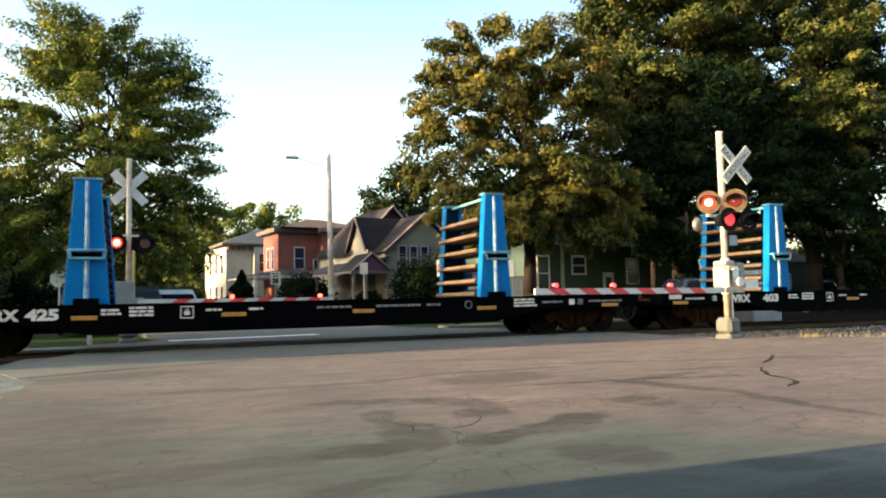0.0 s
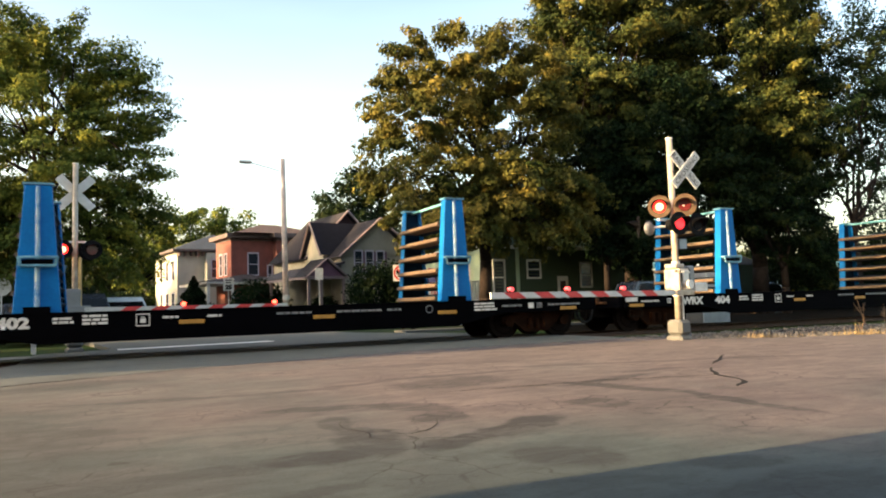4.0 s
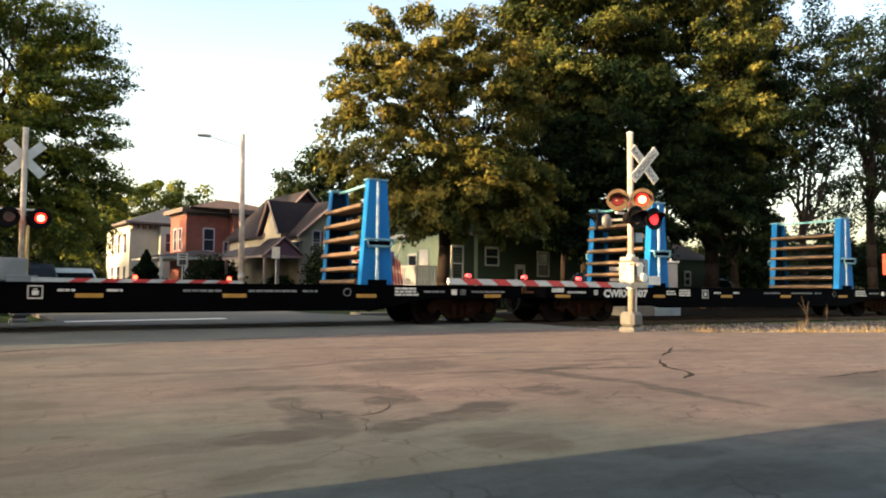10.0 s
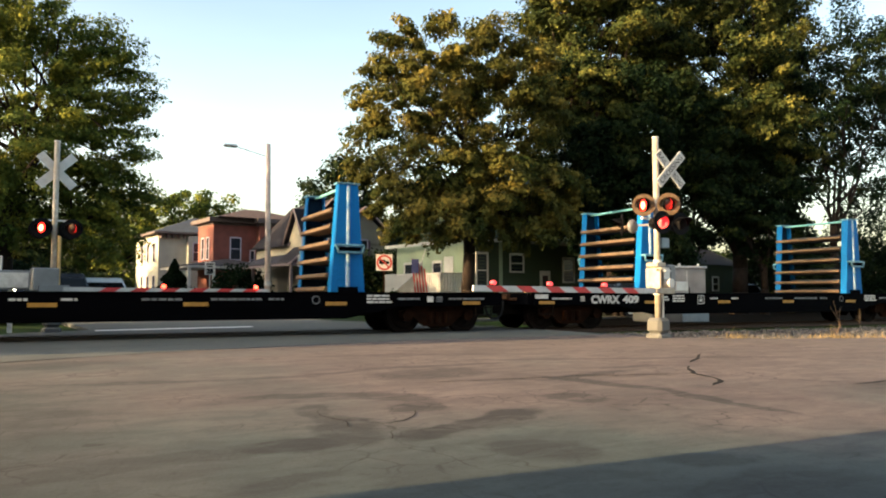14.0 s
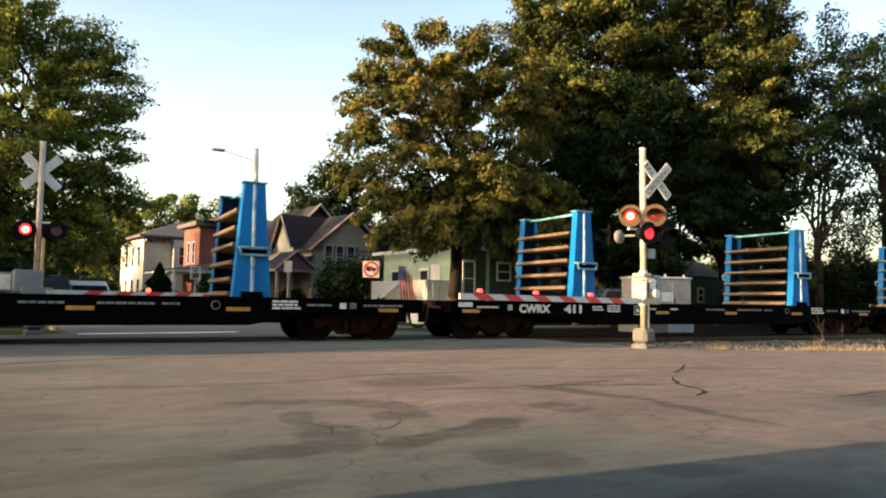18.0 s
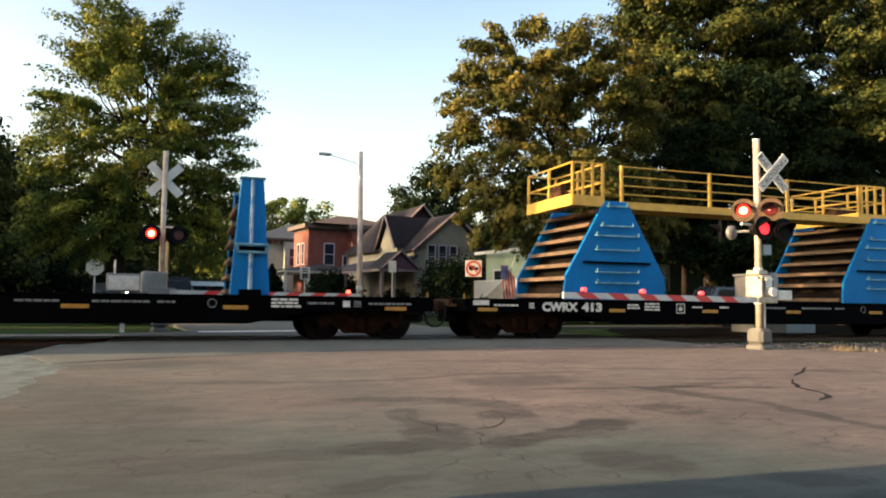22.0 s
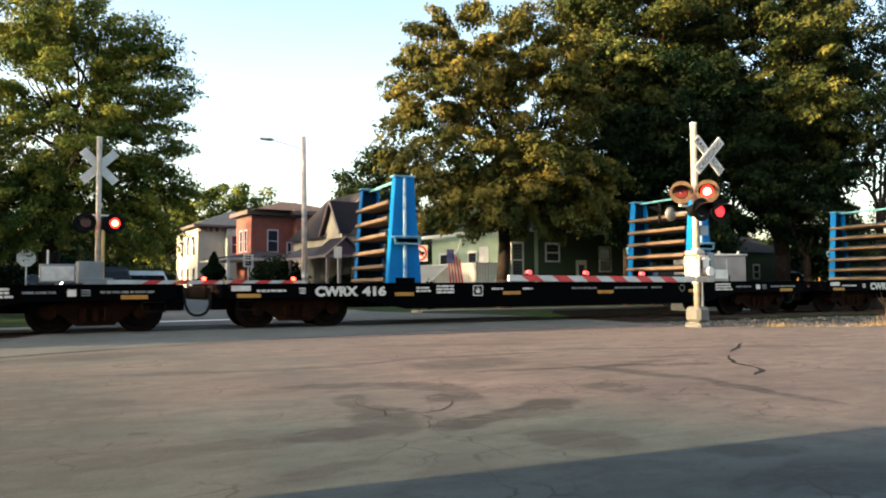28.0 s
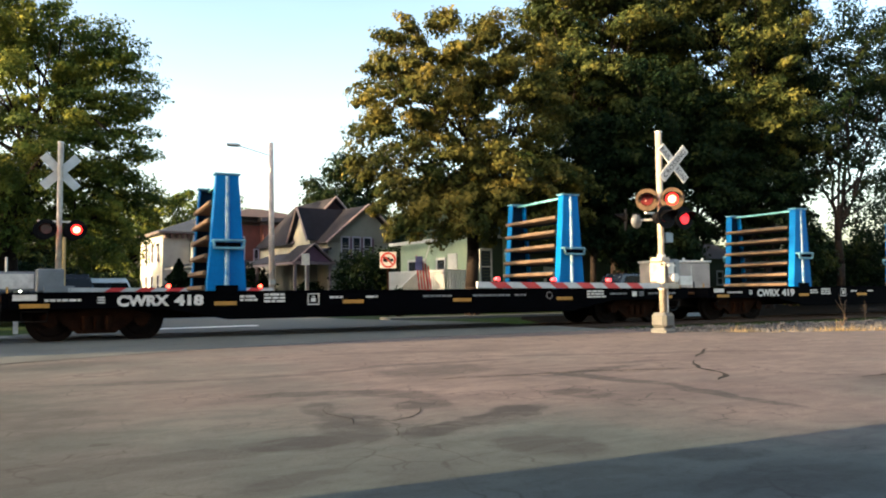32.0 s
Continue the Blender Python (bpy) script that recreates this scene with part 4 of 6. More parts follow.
    for s in (-1, 1):
        if bulkheads:
            bulkhead(car, s * 4.63)
        else:
            big_end(car, s * 4.66, -s)
    for s in (-1, 1):
        truck(car, s * 7.2)
    if not bulkheads:
        walkway(car)
    car_marks(car)
    return car


def car_marks(car):
    y = -1.5
    for x in (-8.32, -1.72, 1.19, 4.34, 7.95):
        line_bar(car, x - 0.26, x + 0.26, 0.69, 0.775, M["reflector"], y - 0.002, "reflector")
    line_bar(car, -8.70, -8.28, 0.84, 0.96, M["lettering"], y, "placard")
    line_bar(car, 6.7, 6.86, 0.76, 0.90, M["lettering"], y, "placard")
    for k in range(3):
        line_bar(car, 6.95, 7.12, 0.765 + k * 0.05, 0.795 + k * 0.05, M["ghost"], y)
        line_bar(car, -7.2, -7.06, 0.77 + k * 0.05, 0.80 + k * 0.05, M["lettering"], y)
    r = random.Random(8)
    for x0, x1, n in ((-4.35, -3.95, 2), (-3.82, -3.35, 3), (-8.15, -7.5, 1), (-2.3, -1.98, 1), (-1.4, -1.1, 1), (0.1, 0.9, 1), (1.5, 2.6, 1), (2.75, 3.1, 1), (5.1, 5.75, 3), (5.9, 6.5, 1), (7.3, 8.4, 1)):
        for k in range(n):
            z = 0.84 - (k - (n - 1) / 2) * 0.075
            x = x0
            while x < x1 - 0.05:
                w = min(x1 - x, 0.06 + r.random() * 0.16)
                line_bar(car, x, x + w, z - 0.024, z + 0.024, M["ghost"] if n == 1 and x0 > 0 else M["lettering"], y)
                x += w + 0.025
    # square stencil, a frame with a block in it, and a round one
    bm = boxes((-2.82, -2.55, y - 0.004, y, 0.67, 0.69), (-2.82, -2.55, y - 0.004, y, 0.91, 0.93), (-2.82, -2.80, y - 0.004, y, 0.69, 0.91), (-2.57, -2.55, y - 0.004, y, 0.69, 0.91), (-2.74, -2.63, y - 0.004, y, 0.74, 0.83), (-2.72, -2.65, y - 0.004, y, 0.85, 0.87))
    part("stencil", bm, M["lettering"], car, "white square stencil")
    bm = bmesh.new()
    for a in range(16):
        u, v = a * math.pi / 8, (a + 1) * math.pi / 8
        prism(bm, [(3.85 + 0.10 * math.cos(u), 0.82 + 0.10 * math.sin(u)), (3.85 + 0.10 * math.cos(v), 0.82 + 0.10 * math.sin(v)), (3.85 + 0.08 * math.cos(v), 0.82 + 0.08 * math.sin(v)), (3.85 + 0.08 * math.cos(u), 0.82 + 0.08 * math.sin(u))], "y", y - 0.004, y)
    part("stencil", bm, M["ghost"], car, "worn round stencil")


def number(car, digits, wide):
    x = -5.6 if wide else -4.66
    if not wide:
        line_bar(car, x - 0.24, x + 0.24, 0.69, 0.775, M["reflector"], -1.502, "reflector")
    if wide:
        write("CWRX", 0.235, M["lettering"], car, (-6.84, -1.501, 0.695), "white reporting mark", width=1.02, fat=0.05)
        write(digits, 0.235, M["lettering"], car, (-5.35, -1.501, 0.695), "white car number", width=0.6, fat=0.05)
    else:
        write("CWRX", 0.235, M["lettering"], car, (-6.84, -1.501, 0.695), "white reporting mark", width=1.02, fat=0.05)
        write(digits, 0.235, M["lettering"], car, (-5.60 if digits in ("414", "417") else -5.72, -1.501, 0.695), "white car number", width=0.6, fat=0.05)


# distance run by the train since the clip's start, in metres
def run(t):
    return ((-1.16687895e-04 * t + 2.14688845e-02) * t + 9.183869) * t


NUMBERS = {0: "424", 1: "425", 2: "403", 3: "402", **{n: "4%02d" % n for n in range(4, 22)}}
WIDE = (2, 3, 4, 5, 10, 11, 12)
model = flat_car()
big = flat_car(False)
tagged(big, "black flat car with triangular blue end frames and yellow gangway")
CARS = {}
for n in range(0, 22):
    car = model if n == 0 else big if n == 13 else copy_thing(model, Matrix())
    car.location = (n * PITCH - 22.131 + PITCH / 2 - 2.46, YC, 0)
    CARS[n] = car
for n, car in CARS.items():
    number(car, NUMBERS[n], n in WIDE)


# ---- level crossing signals ----
HEAD = radians(9)             # the street leans this much to the left of straight across the track


def crossbuck(parent, y, z, lettered, x=0.0):
    """Two crossed boards on the face of the mast."""
    half, wide = (0.50, 0.105) if lettered else (0.58, 0.112)
    for a, s in ((45, "RAILROAD"), (-45, "CROSSING")):
        turn = Matrix.Rotation(radians(a), 4, "Y")
        b = part("blade", soften(boxes((-half, half, -0.012 - (a < 0) * 0.014, 0.012 - (a < 0) * 0.014, -wide, wide)), 0.004), M["white"], parent, "white crossbuck board")
        b.matrix_local = Matrix.Translation((x, y, z)) @ (Matrix.Rotation(radians(-9), 4, "Z") if lettered else Matrix()) @ turn
        if lettered:
            dy = -0.014 - (a < 0) * 0.016
            if a > 0:      # the rear board's word is split by the front one
                write("RAIL", 0.115, M["black"], b, (-0.47, dy, -0.062), width=0.33, fat=0.0)
                write("ROAD", 0.115, M["black"], b, (0.14, dy, -0.062), width=0.33, fat=0.0)
            else:
                write("CROSSING", 0.115, M["black"], b, (-0.43, dy, -0.062), width=0.86, fat=0.0)


LAMPS = []


def flasher(parent, x, y, z, turn, beat=None, disc="hood", glow="bright"):
    """Round red flasher with a target disc and a hood; it looks along its own -y, turned by degrees about the upright.
    Its made-up lamp, one face glowing and one dark, turns about in the housing to imitate blinking; beat: 0 or 1, its
    turn in the flashing pair."""
    bm = bmesh.new()
    loops = [[bm.verts.new((r * math.cos(k * math.pi / 14), y_, r * math.sin(k * math.pi / 14))) for k in range(28)] for r, y_ in ((0.25, 0.0), (0.25, -0.02), (0.142, -0.02), (0.142, 0.0))]
    for a in range(4):
        for k in range(28):
            bm.faces.new((loops[a][k], loops[a][(k + 1) % 28], loops[(a + 1) % 4][(k + 1) % 28], loops[(a + 1) % 4][k]))
    bmesh.ops.recalc_face_normals(bm, faces=bm.faces[:])
    d = part("target", bm, M[disc], parent, "round target disc")
    d.matrix_local = pose(x, y, z, 0, 0, turn)
    bm = B(rod, (0, 0.30, 0), (0, 0.145, 0), 0.12, 0.15, 16)
    part("housing", bm, M["black"], d)
    lamp = part("lamp", B(rod, (0, 0, 0), (0, 0.02, 0), 0.135, 0.130, 24), M["darklens"], d, "red lens with a dark back")
    lamp.matrix_local = pose(0, -0.012, 0)
    face = mesh_of("lamp_face", B(rod, (0, -0.016, 0), (0, -0.002, 0), 0.125, 0.133, 24), M["lens" if glow == "bright" else "dimlens"])
    lamp.data = face
    back = B(rod, (0, -0.002, 0), (0, 0.016, 0), 0.133, 0.125, 24)
    if glow == "bright":
        ball(back, (0, 0.014, -0.02), 0.045, 1, (1, 0.3, 0.7))
    both = bmesh.new()
    both.from_mesh(face)
    n_front = len(both.faces)
    if glow == "bright":
        ball(both, (0, -0.016, -0.005), 0.085, 2, (1, 0.22, 1))
    n_core = len(both.faces)
    tmp = bpy.data.meshes.new("lamp_back")
    back.to_mesh(tmp)
    back.free()
    both.from_mesh(tmp)
    both.faces.ensure_lookup_table()
    for q, f_ in enumerate(both.faces):
        f_.material_index = 0 if q < n_front else 1 if q < n_core else 2
    both.to_mesh(face)
    both.free()
    face.materials.append(M["core"])
    face.materials.append(M["darklens" if glow == "bright" else "black"])
    if beat is not None:
        LAMPS.append((lamp, beat))
    else:
        lamp.matrix_local = pose(0, -0.012, 0, 0, 0, 180)
    bm = bmesh.new()
    n = 14
    ring = []
    for k in range(n + 1):
        a = radians(-20 + 220 * k / n)
        ring.append([bm.verts.new((0.19 * math.cos(a), -0.02, 0.15 * math.sin(a))), bm.verts.new((0.19 * math.cos(a), -(0.06 + 0.22 * max(0.0, math.sin(a))), 0.13 * math.sin(a)))])
    for p, q in zip(ring, ring[1:]):
        bm.faces.new((p[0], q[0], q[1], p[1]))
    bmesh.ops.solidify(bm, geom=bm.faces[:], thickness=0.008)
    part("hood", bm, M["black"], d, "black visor hood")


def gate_arm(parent, x_to, y, z0, z1, lamps, lamp_r=0.032, lamp="gatelamp"):
    """Striped gate arm from the mast out to x_to, with small red lamps on top."""
    s = 1 if x_to > 0 else -1
    length = abs(x_to)
    n = 13
    start = 0.75
    step = (length - start) / n
    arm = part("gate_arm", boxes((s * 0.2, s * start, y - 0.02, y + 0.02, z0 - 0.05, z0 + 0.06)), M["white"], parent, "white gate arm with slanting red stripes")
    slope = (z1 - z0) / (length - start)
    for k in range(n):
        a, b = start + k * step, start + (k + 1) * step
        za, zb = z0 + (a - start) * slope, z0 + (b - start) * slope
        lean = 0.09 * s
        poly = [(s * a - (lean if k else 0), za - 0.055), (s * b - (lean if k < n - 1 else 0), zb - 0.055), (s * b + (lean if k < n - 1 else 0), zb + 0.055), (s * a + (lean if k else 0), za + 0.055)]
        part("stripe", B(prism, poly, "y", y - 0.02, y + 0.02), M["red"] if k % 2 else M["white"], arm, "red stripe" if k % 2 else "white stripe")
    for f in lamps:
        x = s * length * f
        z = z0 + (length * f - start) * slope + 0.055
        l = part("gate_lamp", B(rod, (x, y - 0.045, z + 0.05), (x, y + 0.045, z + 0.05), lamp_r, seg=14), M[lamp], arm, "small glowing red gate lamp")
        part("bracket", boxes((x - 0.04, x + 0.04, y - 0.03, y + 0.03, z, z + 0.03)), M["black"], l)


def signal(at, turn, height, front, label):
    """Gate signal mast. front: its lettered face looks along -y of its own frame (towards the camera's side)."""
    g = thing("crossing_signal", Matrix.Translation(at) @ Matrix.Rotation(turn, 4, "Z"), label, "crossing signal", "crossing signals")
    f = -1 if front else 1
    part("mast", B(rod, (0, 0, 0.2), (0, 0, height), 0.068, seg=18), M["mast"], g, "silver painted steel mast", True)
    part("mast_cap", B(rod, (0, 0, height), (0, 0, height + 0.03), 0.075, seg=18), M["galv"], g)
    part("foundation", soften(boxes((-0.21, 0.21, -0.21, 0.21, -0.2, 0.10)), 0.05), M["concrete"], g, "concrete footing")
    part("base_casting", soften(boxes((-0.2, 0.2, -0.2, 0.2, 0.10, 0.44)), 0.07), M["concrete"], g, "silver junction base")
    crossbuck(g, f * (0.37 if front else 0.12), height - 0.75, front, 0.02)
    part("sign_bracket", boxes((-0.01, 0.01, min(0, f * (0.35 if front else 0.1)), max(0, f * (0.35 if front else 0.1)), height - 0.76, height - 0.74)), M["black"], g)
    return g, f


g, f = signal((11.45, 12.42, 0), HEAD, 4.46, True, "lettered crossing signal with lit red flashers and lowered gate")
zf = 2.93
part("cross_arm", boxes((-0.5, 0.5, -0.03, 0.03, zf - 0.32, zf - 0.28)), M["galv"], g, "flasher cross arm")
for k in (-1, 1):      # the side street pair, turned and spaced to face the camera
    flasher(g, -0.19 + k * 0.16, -0.14 - k * 0.21, zf, -52, (k + 1) // 2)
for x in (-0.34, 0.27):      # the pair for the street itself
    flasher(g, x, -0.42, zf - 0.42, -8, int(x > 0), "black", "dim")
part("cross_arm", boxes((-0.5, 0.45, -0.3, -0.24, zf - 0.44, zf - 0.38)), M["black"], g)
flasher(g, -0.58, 0.48, zf - 0.42, -133, None, "black", "dim")
bell = part("bell", B(ball, (-0.50, 0.26, zf - 0.47), 0.16, 2, (1, 0.5, 1)), M["box_silver"], g, "silver warning bell", True)
part("bell_arm", B(rod, (-0.50, 0.26, zf - 0.45), (0, 0, zf - 0.42), 0.025), M["galv"], g)
part("small_box", soften(boxes((0.10, 0.36, -0.06, 0.1, 2.0, 2.22)), 0.01), M["bluegrey"], g, "small pale blue box")
mech = part("gate_mechanism", soften(boxes((-0.16, 0.20, -0.20, 0.22, 1.10, 1.56)), 0.03), M["mast"], g, "silver gate motor housing")
part("gear_cover", soften(boxes((0.20, 0.44, -0.16, 0.2, 1.12, 1.62)), 0.03), M["box_silver"], mech, "grey side cover")
part("door", soften(boxes((-0.05, 0.15, -0.225, -0.20, 1.24, 1.52)), 0.008), M["galv"], mech)
# flat black plates on the face imitate the shade in the housing gaps
for x0, x1, z0, z1 in ((-0.13, -0.07, 1.16, 1.5), (0.165, 0.20, 1.14, 1.54), (-0.04, 0.10, 1.12, 1.21)):
    part("recess", boxes((x0, x1, -0.208, -0.2, z0, z1)), M["black"], mech, "black plate standing for a shaded gap")
for k in range(5):
    part("tooth", boxes((-0.235, -0.16, -0.16, -0.10, 1.16 + k * 0.08, 1.20 + k * 0.08)), M["mast"], mech)
part("crank_plate", soften(boxes((-0.48, 0.12, -0.37, -0.30, 0.97, 1.09)), 0.01), M["mast"], mech, "silver arm bracket")
part("hub", B(rod, (0.0, -0.38, 1.2), (0.0, -0.2, 1.2), 0.1, seg=16), M["galv"], mech, "pivot hub")
part("counterweight", soften(boxes((0.16, 0.58, -0.37, -0.30, 1.04, 1.24)), 0.01), M["galv"], mech, "counterweight arm")
part("support", boxes((-0.3, -0.24, -0.3, -0.1, 1.0, 1.45)), M["mast"], mech)
part("top_cap", soften(boxes((-0.2, 0.1, -0.16, 0.16, 1.56, 1.66)), 0.02), M["mast"], mech)
part("clamp", B(rod, (0, 0, 0.95), (0, 0, 1.08), 0.1, seg=16), M["galv"], mech)
part("clamp", B(rod, (0, 0, 1.62), (0, 0, 1.72), 0.09, seg=16), M["galv"], mech)
for k in range(4):
    part("bolt", B(rod, (-0.1 + k * 0.08, -0.245, 1.47), (-0.1 + k * 0.08, -0.225, 1.47), 0.018, seg=8), M["galv"], mech)
part("conduit", B(rod, (0.10, -0.05, 0.4), (0.10, -0.05, 1.0), 0.025), M["galv"], g)
gate_arm(g, -5.42, -0.31, 1.03, 1.06, (0.38, 0.66, 0.915), 0.04)

g, f = signal((-0.70, 21.4, 0), HEAD, 4.93, False, "crossing signal with blank crossbuck back and lowered striped gate")
zf = 2.64
part("cross_arm", boxes((-0.5, 0.5, -0.03, 0.03, zf + 0.2, zf + 0.24)), M["galv"], g, "flasher cross arm")
for x in (-0.33, 0.37):
    flasher(g, x, -0.28, zf, 0, int(x > 0), "black")
    flasher(g, x, 0.28, zf, 180, int(x < 0), "black")
mech = part("gate_mechanism", soften(boxes((-0.5, 0.12, -0.22, 0.24, 1.03, 1.62)), 0.03), M["box_silver"], g, "silver gate motor housing")
part("counterweight", soften(boxes((-0.35, 0.35, -0.3, -0.24, 1.0, 1.18)), 0.01), M["box_silver"], mech)
gate_arm(g, 5.75, -0.28, 1.07, 1.05, (0.47, 0.93), 0.055, "farlamp")

# ---- signal cabinets ----
c = thing("signal_cabinet", pose(22.5, 22.4, -0.15, 0, 0, -8), "silver signal cabinet on a pale two-part base beside the track", "cabinet")
part("body", soften(boxes((-2.3, 0.2, -0.6, 0.6, 0.45, 2.17)), 0.02), M["cabinet"], c, "ribbed silver body")
part("roof", soften(boxes((-2.35, 0.25, -0.66, 0.66, 2.17, 2.25)), 0.02), M["galv"], c)
for x in (-1.5, -0.7):
    part("door_seam", boxes((x - 0.012, x + 0.012, -0.612, -0.6, 0.55, 2.05)), M["galv"], c)
    part("latch", boxes((x + 0.08, x + 0.12, -0.63, -0.6, 1.15, 1.4)), M["black"], c)
part("base", soften(boxes((-1.0, 0.26, -0.7, 0.7, 0.0, 0.44)), 0.02), M["bluegrey"], c, "pale blue base box")
part("base", soften(boxes((-2.4, -1.004, -0.7, 0.7, 0.0, 0.42)), 0.02), M["concrete"], c, "pale greenish concrete base")
for x in (-1.8, -0.9, 0.0):
    part("lifting_eye", B(rod, (x, -0.4, 2.25), (x, -0.4, 2.36), 0.05, seg=8), M["galv"], c)
c = thing("relay_case", pose(-1.72, 22.6, -0.08, 0, 0, 3), "grey relay case beside the far signal", "cabinet")
part("body", soften(boxes((-0.45, 0.45, -0.25, 0.25, 1.15, 1.66)), 0.02), M["box_silver"], c, "grey box body")
part("door", soften(boxes((-0.4, 0.4, -0.262, -0.25, 1.2, 1.6)), 0.004), M["galv"], c)
part("leg", boxes((-0.06, 0.06, -0.06, 0.06, 0, 1.15)), M["galv"], c)
part("antenna", B(rod, (-0.25, 0, 1.66), (-0.25, 0, 2.05), 0.03), M["galv"], c)


# ---- poles and signs ----
p = thing("street_lamp", pose(8.75, 38.6, -0.1), "tall weathered street lamp pole with a long arm", "street lamp")
part("pole", B(rod, (0, 0, 0), (-0.09, 0, 9.05), 0.17, 0.12, 14), M["pole"], p, "weathered pale pole", True)
part("arm", B(rod, (-0.09, 0, 8.35), (-1.75, 0, 8.75), 0.022, seg=8), M["galv"], p, "slim lamp arm")
part("luminaire", soften(boxes((-2.4, -1.7, -0.13, 0.13, 8.7, 8.86)), 0.06), M["galv"], p, "grey cobra head lamp")
part("band", B(rod, (0, 0, 1.5), (0, 0, 1.75), 0.185, 0.183, 14), M["galv"], p, "pale band")
p = thing("utility_pole", pose(-0.82, 30.5, -0.1), "thin yellowish wooden pole behind the signal", "pole")
part("pole", B(rod, (0, 0, 0), (0, 0, 3.2), 0.07, 0.06, 10), M["polewood"], p)


def sign_post(at, turn, h, label, name="road_sign", post="galv"):
    s = thing(name, Matrix.Translation(at) @ Matrix.Rotation(turn, 4, "Z"), label, "sign")
    part("post", boxes((-0.03, 0.03, 0.0, 0.04, 0, h)), M[post], s, "steel sign post")
    return s


s = sign_post((11.2, 28.2, -0.1), radians(-16), 2.70, "square white sign with a red ring and a barred truck symbol", post="rust")
b = part("plate", soften(boxes((-0.34, 0.34, -0.012, 0.0, 2.03, 2.71)), 0.004), M["white"], s, "white square plate")
bm = bmesh.new()
for k in range(28):
    u, v = k * math.pi / 14, (k + 1) * math.pi / 14
    prism(bm, [(r * math.cos(a), 2.37 + r * math.sin(a)) for r, a in ((0.325, u), (0.325, v), (0.245, v), (0.245, u))], "y", -0.017, -0.012)
prism(bm, [(-0.2, 2.53), (-0.16, 2.57), (0.2, 2.21), (0.16, 2.17)], "y", -0.021, -0.017)
part("ring", bm, M["signred"], b, "red ring and bar")
part("symbol", boxes((-0.21, 0.06, -0.0165, -0.012, 2.31, 2.49), (0.07, 0.21, -0.0165, -0.012, 2.31, 2.43), (-0.12, -0.05, -0.0165, -0.012, 2.27, 2.33), (0.05, 0.12, -0.0165, -0.012, 2.27, 2.33)), M["black"], b, "black truck symbol")
s = sign_post((6.75, 45.0, -0.1), radians(-8), 3.0, "white speed limit sign reading 25")
b = part("plate", soften(boxes((-0.3, 0.3, -0.012, 0.0, 2.2, 2.95)), 0.004), M["white"], s)
write("25", 0.3, M["black"], b, (-0.2, -0.013, 2.27), width=0.4)
part("words", boxes((-0.2, 0.2, -0.017, -0.012, 2.80, 2.87), (-0.16, 0.16, -0.017, -0.012, 2.66, 2.73)), M["black"], b)
s = sign_post((19.55, 11.1, -0.1), radians(-58), 2.05, "red wrong way sign on a post at the street edge", post="rust")
b = part("plate", soften(boxes((-0.43, 0.43, -0.012, 0.0, 1.47, 2.02)), 0.004), M["signred"], s, "sunlit red plate")
write("WRONG", 0.12, M["white"], b, (-0.30, -0.013, 1.79), width=0.60, fat=0.03)
write("WAY", 0.12, M["white"], b, (-0.18, -0.013, 1.57), width=0.36, fat=0.03)
part("lower_plate", B(prism, [(-0.24, 1.44), (0.30, 1.44), (0.12, 1.27), (-0.08, 1.27)], "y", -0.010, 0.0), M["polewood"], s, "yellowish lower plate")
s = sign_post((-3.85, 35.0, -0.1), radians(5), 2.6, "grey back of an octagonal stop sign")
part("plate", B(prism, [(0.38 * math.cos(radians(22.5 + 45 * k)), 2.28 + 0.38 * math.sin(radians(22.5 + 45 * k))) for k in range(8)], "y", -0.012, 0.0), M["galv"], s, "bare metal octagon")
s = sign_post((11.75, 43.0, -0.1), radians(-14), 3.4, "small white sign on a purple-grey post")
part("plate", boxes((-0.24, 0.24, -0.012, 0.0, 2.7, 3.4)), M["white"], s)


# ---- waiting vehicles ----
for nm, at, paint, label in (("car", (1.05, 33.2), M["carwhite"], "pale car waiting behind the far gate"), ("pickup", (-0.45, 31.5), M["cardark"], "dark vehicle waiting beside the far signal")):
    v = thing(nm, pose(at[0], at[1], -0.02, 0, 0, 7), label, "car", "waiting cars")
    k = 1.1 if nm == "car" else 1.2
    side = [(0.0, 0.35), (0.0, 0.72), (0.12, 0.90), (1.15, 1.02), (1.95, 1.52 * k), (3.6, 1.56 * k), (4.4, 1.05), (4.55, 0.8), (4.55, 0.35)]
    bm = B(prism, side, "x", -0.9, 0.9)
    for q in bm.verts:
        if q.co.z > 1.1:
            q.co.x *= 0.82
    part("body", soften(bm, 0.04), paint, v)
    bm = bmesh.new()
    a = [bm.verts.new(p) for p in ((-0.78, 1.20, 1.07), (0.78, 1.20, 1.07), (0.70, 1.66, 1.34 * k), (-0.70, 1.66, 1.34 * k))]
    bm.faces.new(a)
    bmesh.ops.solidify(bm, geom=bm.faces[:], thickness=0.02)
    for q in bm.verts:
        q.co.y -= 0.03
    part("windscreen", bm, M["carglass"], v, "dark windscreen")
    for s_ in (-1, 1):
        part("headlight", B(ball, (s_ * 0.66, 0.02, 0.7), 0.11, 2, (1.3, 0.4, 0.7)), M["galv"], v, "car headlight")
        part("mirror", B(ball, (s_ * 0.98, 1.35, 1.08), 0.1, 1, (1, 0.6, 0.8)), paint, v)
        for y_ in (0.85, 3.65):
            w = part("wheel", B(rod, (s_ * 0.72, y_, 0.33), (s_ * 0.92, y_, 0.33), 0.33, seg=20), M["rubber"], v, "black tyre")
